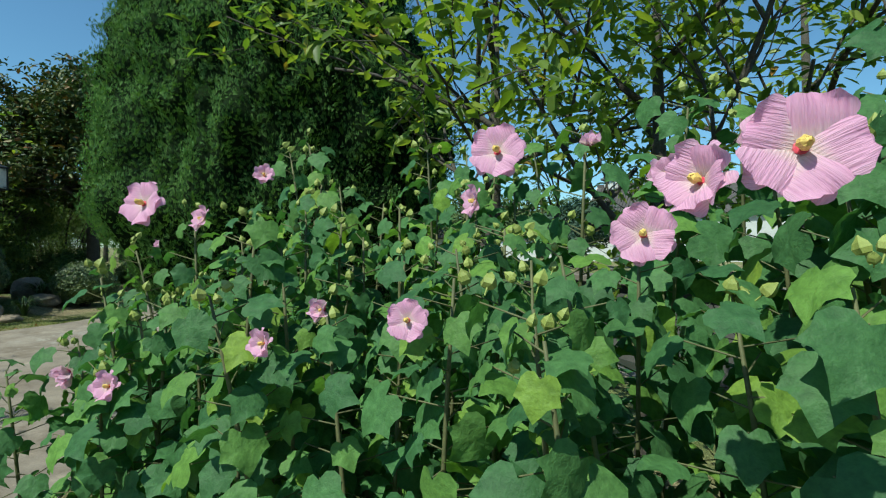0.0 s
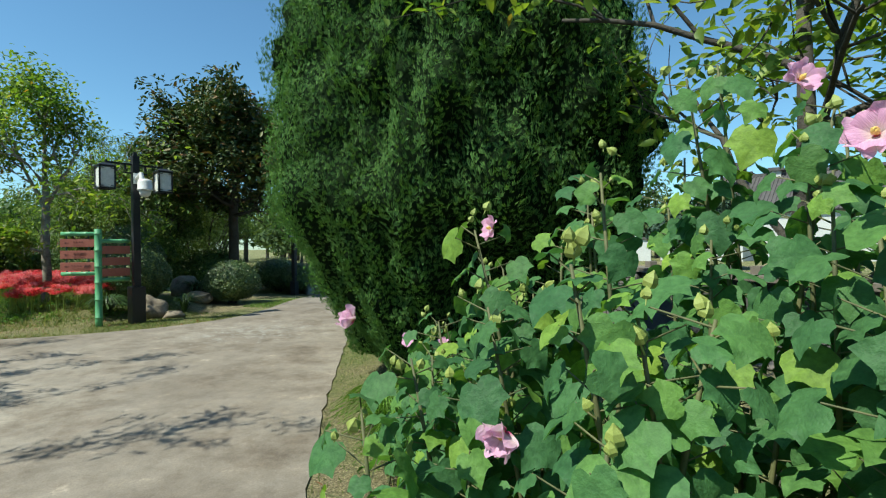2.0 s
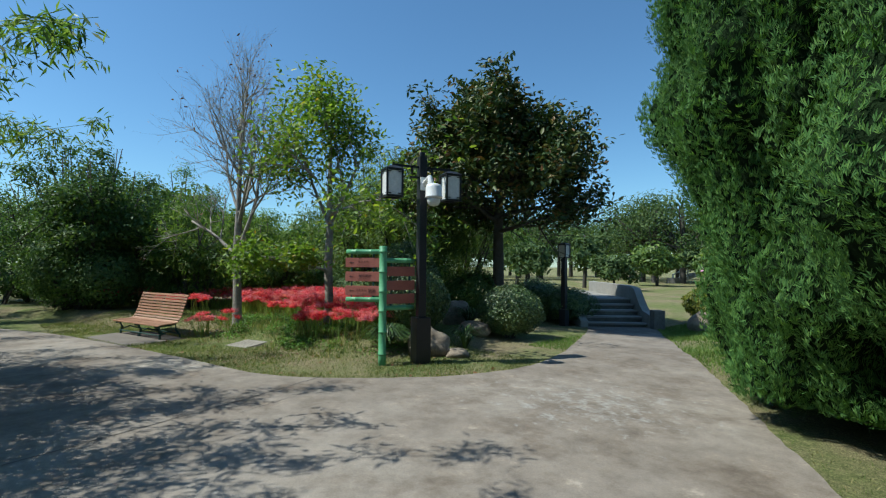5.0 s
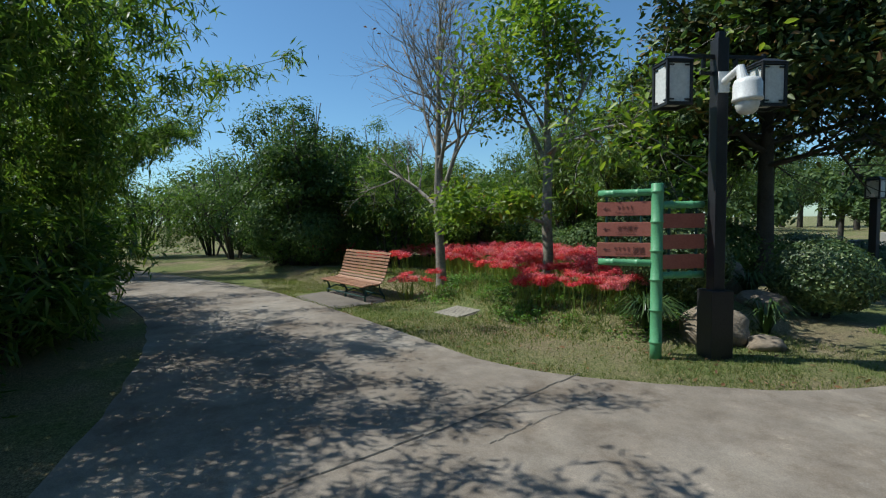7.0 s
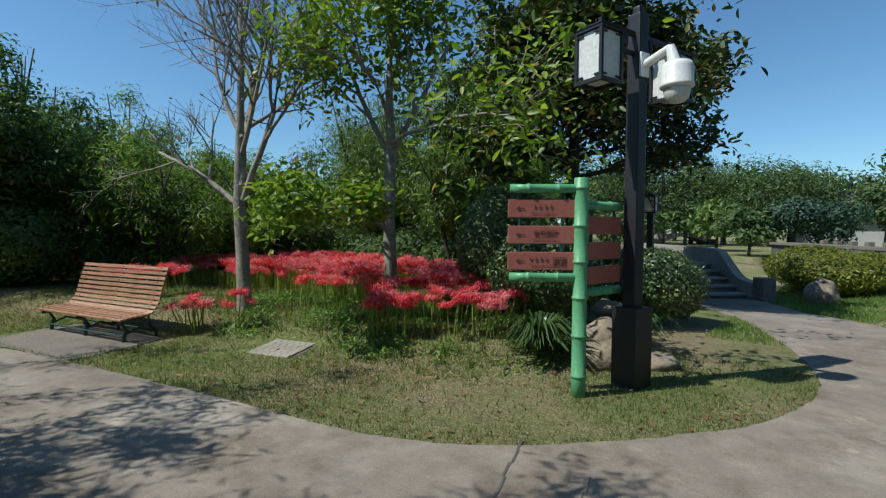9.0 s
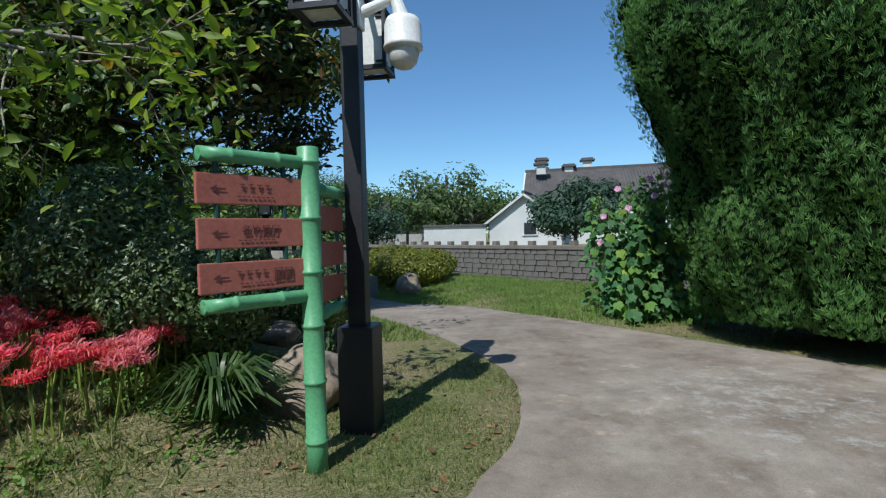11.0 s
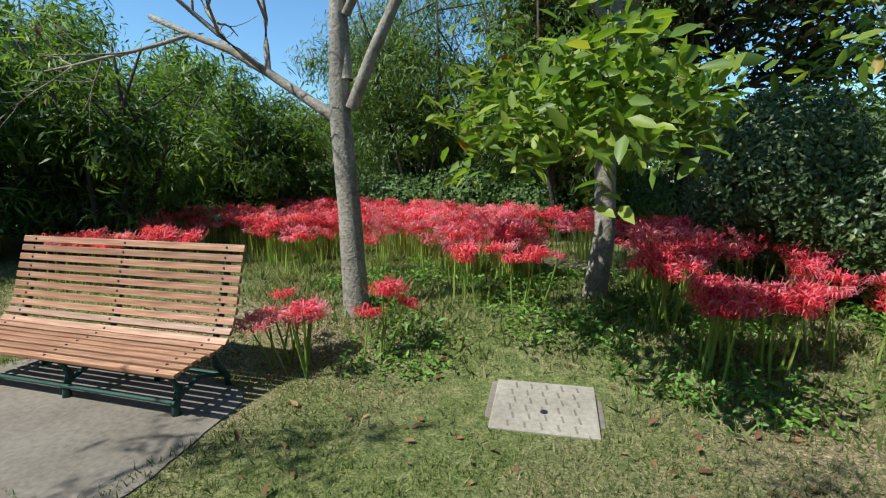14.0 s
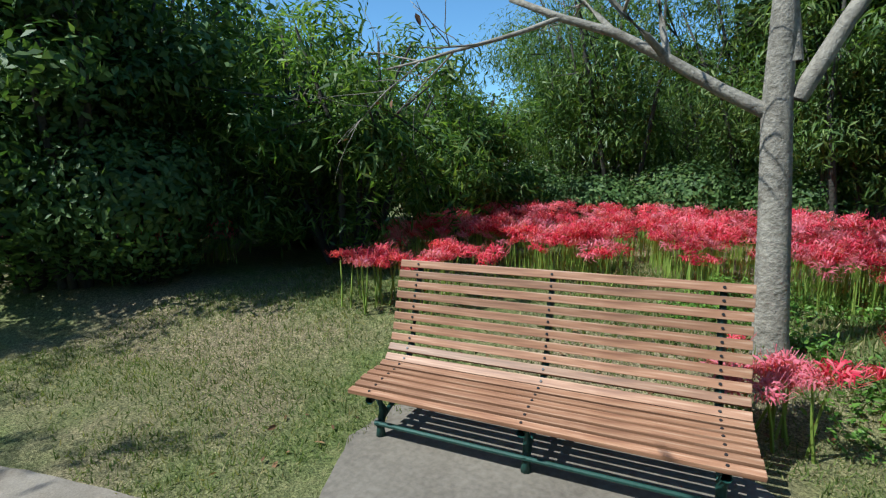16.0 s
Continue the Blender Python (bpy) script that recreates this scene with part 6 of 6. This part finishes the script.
for i, (x, y) in enumerate(((-2.9, 5.75), (-2.6, 5.5), (-2.75, 6.1), (-2.35, 5.2), (-2.4, 5.9))):
    strap_plant(x, y, 0.36, 420, 10 + i, M_turf, "bright green tuft of fine lily-turf", "lilyturf", 0.3, 0.42)


def boulder(x, y, sx, sy, sz, seed, label="weathered brown boulder set in the lawn"):
    bm = bmesh.new()
    bmesh.ops.create_icosphere(bm, subdivisions=4, radius=1)
    for v in bm.verts:
        n = noise.noise(v.co * 1.3 + Vector((seed, 0, 0))) * 0.27 + noise.noise(v.co * 4 + Vector((0, seed, 0))) * 0.05
        v.co = Vector((v.co.x * sx, v.co.y * sy, v.co.z * sz)) * (1 + n)
    ob = part("boulder", bm, M_rock, None, "", True)
    ob.matrix_world = pose(x, y, gz(x, y) + sz * 0.35, 0, 0, seed * 50)
    tagged(ob, label, "rock", "boulders")


boulder(-10.3, 9.5, 0.36, 0.3, 0.29, 1)
boulder(-11.8, 11.7, 0.36, 0.3, 0.4, 2)
boulder(-10.95, 11.35, 0.42, 0.3, 0.16, 3, "low flat grey boulder under the bush")
boulder(-8.85, 18.0, 0.32, 0.28, 0.38, 4, "upright brown boulder beside the steps")
boulder(-9.85, 9.75, 0.2, 0.2, 0.1, 5)


# ---- grass and fallen leaves
def lawn_grass():
    rng = np.random.default_rng(3)
    t = thing("lawn_grass", pose(0, 0, 0), "short uneven green lawn grass", "grass", kind="stuff")

    def strew(name, n, x0, x1, y0, y1, size, keep=None, mat=M_grass):
        x, y = rng.uniform(x0, x1, n), rng.uniform(y0, y1, n)
        ok = ~in_road(x, y)
        bare = np.array([noise.noise(Vector((a * 0.7, b * 0.7, 0))) + 0.5 * noise.noise(Vector((a * 2.5, b * 2.5, 5))) for a, b in zip(x, y)])
        ok &= rng.random(n) > np.clip((bare - 0.12) * 1.7, 0, 0.8)
        ok &= ~((np.abs(x + 13.22) < 0.33) & (np.abs(y - 7.68 - 0.3 * (x + 13.22)) < 0.29))
        ok &= ~((x > -16.5) & (x < -14.6) & (y > 5.6 + (x + 16.5) * 0.22) & (y < 6.75 + (x + 16.5) * 0.2))
        if keep is not None:
            ok &= keep(x, y)
        x, y = x[ok], y[ok]
        P = np.stack((x, y, ground_z(x, y) - 0.004), 1)
        out = rng.normal(0, 1, (len(P), 3)) * np.array((1, 1, 0.5))
        scatter(name, [(-0.09, 0, 0), (0.09, 0, 0), (0.0, -1, 0.15)], [(0, 1, 2)], P, out, rng.uniform(*size, len(P)), mat, t, "", 0.35, rng, False)

    strew("near_blades", 170000, -19.5, -8.5, 5.2, 10.5, (0.025, 0.055))
    strew("verge_blades", 30000, -7, -1.5, 3, 12.5, (0.02, 0.05), lambda x, y: road_distance(x, y) < 1.6)
    strew("tall_blades", 9000, -16.5, -10.8, 7.8, 10, (0.05, 0.12), lambda x, y: road_distance(x, y) > 1.35)
    strew("canal_lawn_blades", 110000, -9.8, -2.5, 11.5, 22, (0.05, 0.09), lambda x, y: (x - BANK_A.x) * BANK_N.x + (y - BANK_A.y) * BANK_N.y < -0.1, M_mown)
    dry = thing("fallen_leaves", pose(0, 0, 0), "scattered dry brown fallen leaves", "leaves", kind="stuff")
    n = 800
    x, y = np.concatenate((rng.uniform(-17, -8.7, n), rng.uniform(-6.5, -2.2, 120))), np.concatenate((rng.uniform(5.6, 9.5, n), rng.uniform(3.2, 11, 120)))
    ok = ~in_road(x, y) & (road_distance(x, y) < 2.2) & (np.hypot(x + 13.22, y - 7.68) > 0.42) & ~((x > -16.6) & (x < -14.4) & (y < 7.05))
    P = np.stack((x[ok], y[ok], ground_z(x[ok], y[ok]) + 0.018), 1)
    scatter("leaves", OVAL, OVAL_F, P, np.tile((0, 0, 1.0), (len(P), 1)) + rng.normal(0, 0.35, (len(P), 3)), rng.uniform(0.03, 0.075, len(P)), M_dry, dry, "", 1.0, rng)


lawn_grass()


# ---- far trees
def far_tree(x, y, r, h, seed, mat=M_far, n=1700, label="rounded green tree in the distance", group="distant trees", leaf=None):
    rng, r2 = np.random.default_rng(seed), random.Random(seed)
    t = thing("tree", pose(x, y, 0), label, "tree", group)
    V, F = [], []
    tube(V, F, [Vector((0, 0, -0.3)), Vector((0.1, 0, h * 0.4)), Vector((0, 0.1, h * 0.75))], [0.03 * h, 0.022 * h, 0.01 * h], 6)
    P, O = [], []
    for k in range(16):
        a, f = r2.uniform(0, math.tau), math.sqrt(r2.random())
        c = Vector((math.cos(a) * r * f * 0.75, math.sin(a) * r * f * 0.75, h * (0.35 + 0.5 * r2.random() * (1 - 0.3 * f))))
        tube(V, F, [Vector((0, 0, h * 0.3)), c * 0.6 + Vector((0, 0, h * 0.1)), c], [0.012 * h, 0.008 * h, 0.004 * h], 4)
        cr = r * r2.uniform(0.3, 0.48)
        p, o = blob_points(rng, n // 16, c, (cr, cr, cr * 0.75), 0.5)
        P.append(p)
        O.append(o * cr + rng.normal(0, 0.4, o.shape) + np.array((0, 0, 0.2)))
    link_mesh("trunk", V, F, M_darkbark, t, "", True)
    P, O = np.concatenate(P), np.concatenate(O)
    ls = leaf or (0.12 * r ** 0.5, 0.26 * r ** 0.5)
    scatter("crown", FOLD, FOLD_F, P, O, rng.uniform(*ls, len(P)) * 1.25, mat, t, "", 0.8, rng)


fr = random.Random(77)
for k in range(92):                                   # belt of woodland round the park
    yaw = 96 - k * 1.45
    dist = fr.uniform(48, 78)
    x, y = polar((-8.0, 5.0), yaw, dist)
    if -36 < yaw < -11:
        dist += 30
        x, y = polar((-8.0, 5.0), yaw, dist)
    far_tree(x, y, fr.uniform(3.8, 5.6), fr.uniform(7.2, 10.4) * (1.1 if 10 < yaw < 30 else 1.0), 200 + k, n=3600 if 4 < yaw < 38 else 900, leaf=(0.15, 0.32) if 4 < yaw < 38 else None)
for k, (yaw, dist, r, h) in enumerate(((75, 32, 3.4, 8.0), (68, 36, 2.5, 6.2), (84, 34, 3, 6.4), (58, 30, 2.6, 5.2), (24, 33, 2.2, 5.0), (30, 27, 1.8, 3.4), (33, 38, 2.6, 5.2), (47, 26, 2.2, 4.6), (52, 24, 2.0, 4.4),
                                       (4, 52, 2.6, 7.2), (-3, 46, 2.4, 5.6), (-6, 50, 2.6, 6), (10, 36, 1.8, 3.6), (7, 30, 1.6, 3.0), (13, 44, 2.4, 5.0), (17, 40, 2.4, 4.4), (20, 30, 1.5, 2.6), (-10, 62, 3.4, 6.6), (-14, 74, 3.6, 7.6))):
    x, y = polar((-8.85, 5.1), yaw, dist)
    far_tree(x, y, r, h, 300 + k, M_far if k % 3 else M_willow, 2200)
hx, hy = polar(EYE9, -21.5, 31)
far_tree(hx, hy, 3.0, 4.7, 330, M_pine, 9000, "low spreading blue-green pine beyond the canal wall", "pines", (0.16, 0.28))
hx, hy = polar(EYE9, 1.5, 31)
far_tree(hx, hy, 2.6, 3.4, 331, M_pine, 6000, "low spreading blue-green pine beyond the canal wall", "pines", (0.12, 0.22))
for k in range(26):                                   # trees behind the walker, which close the place
    yaw = 100 + k * 8.0
    x, y = polar((-6, 2), yaw, fr.uniform(13, 22) if 110 < yaw < 290 else 40)
    if yaw > 290:
        x, y = polar((-2, 4), yaw, fr.uniform(12, 16))
    far_tree(x, y, fr.uniform(2.0, 2.8), fr.uniform(4.2, 5.6), 400 + k, M_willow, 800, "leafy green tree beside the path", "trees beside the path")
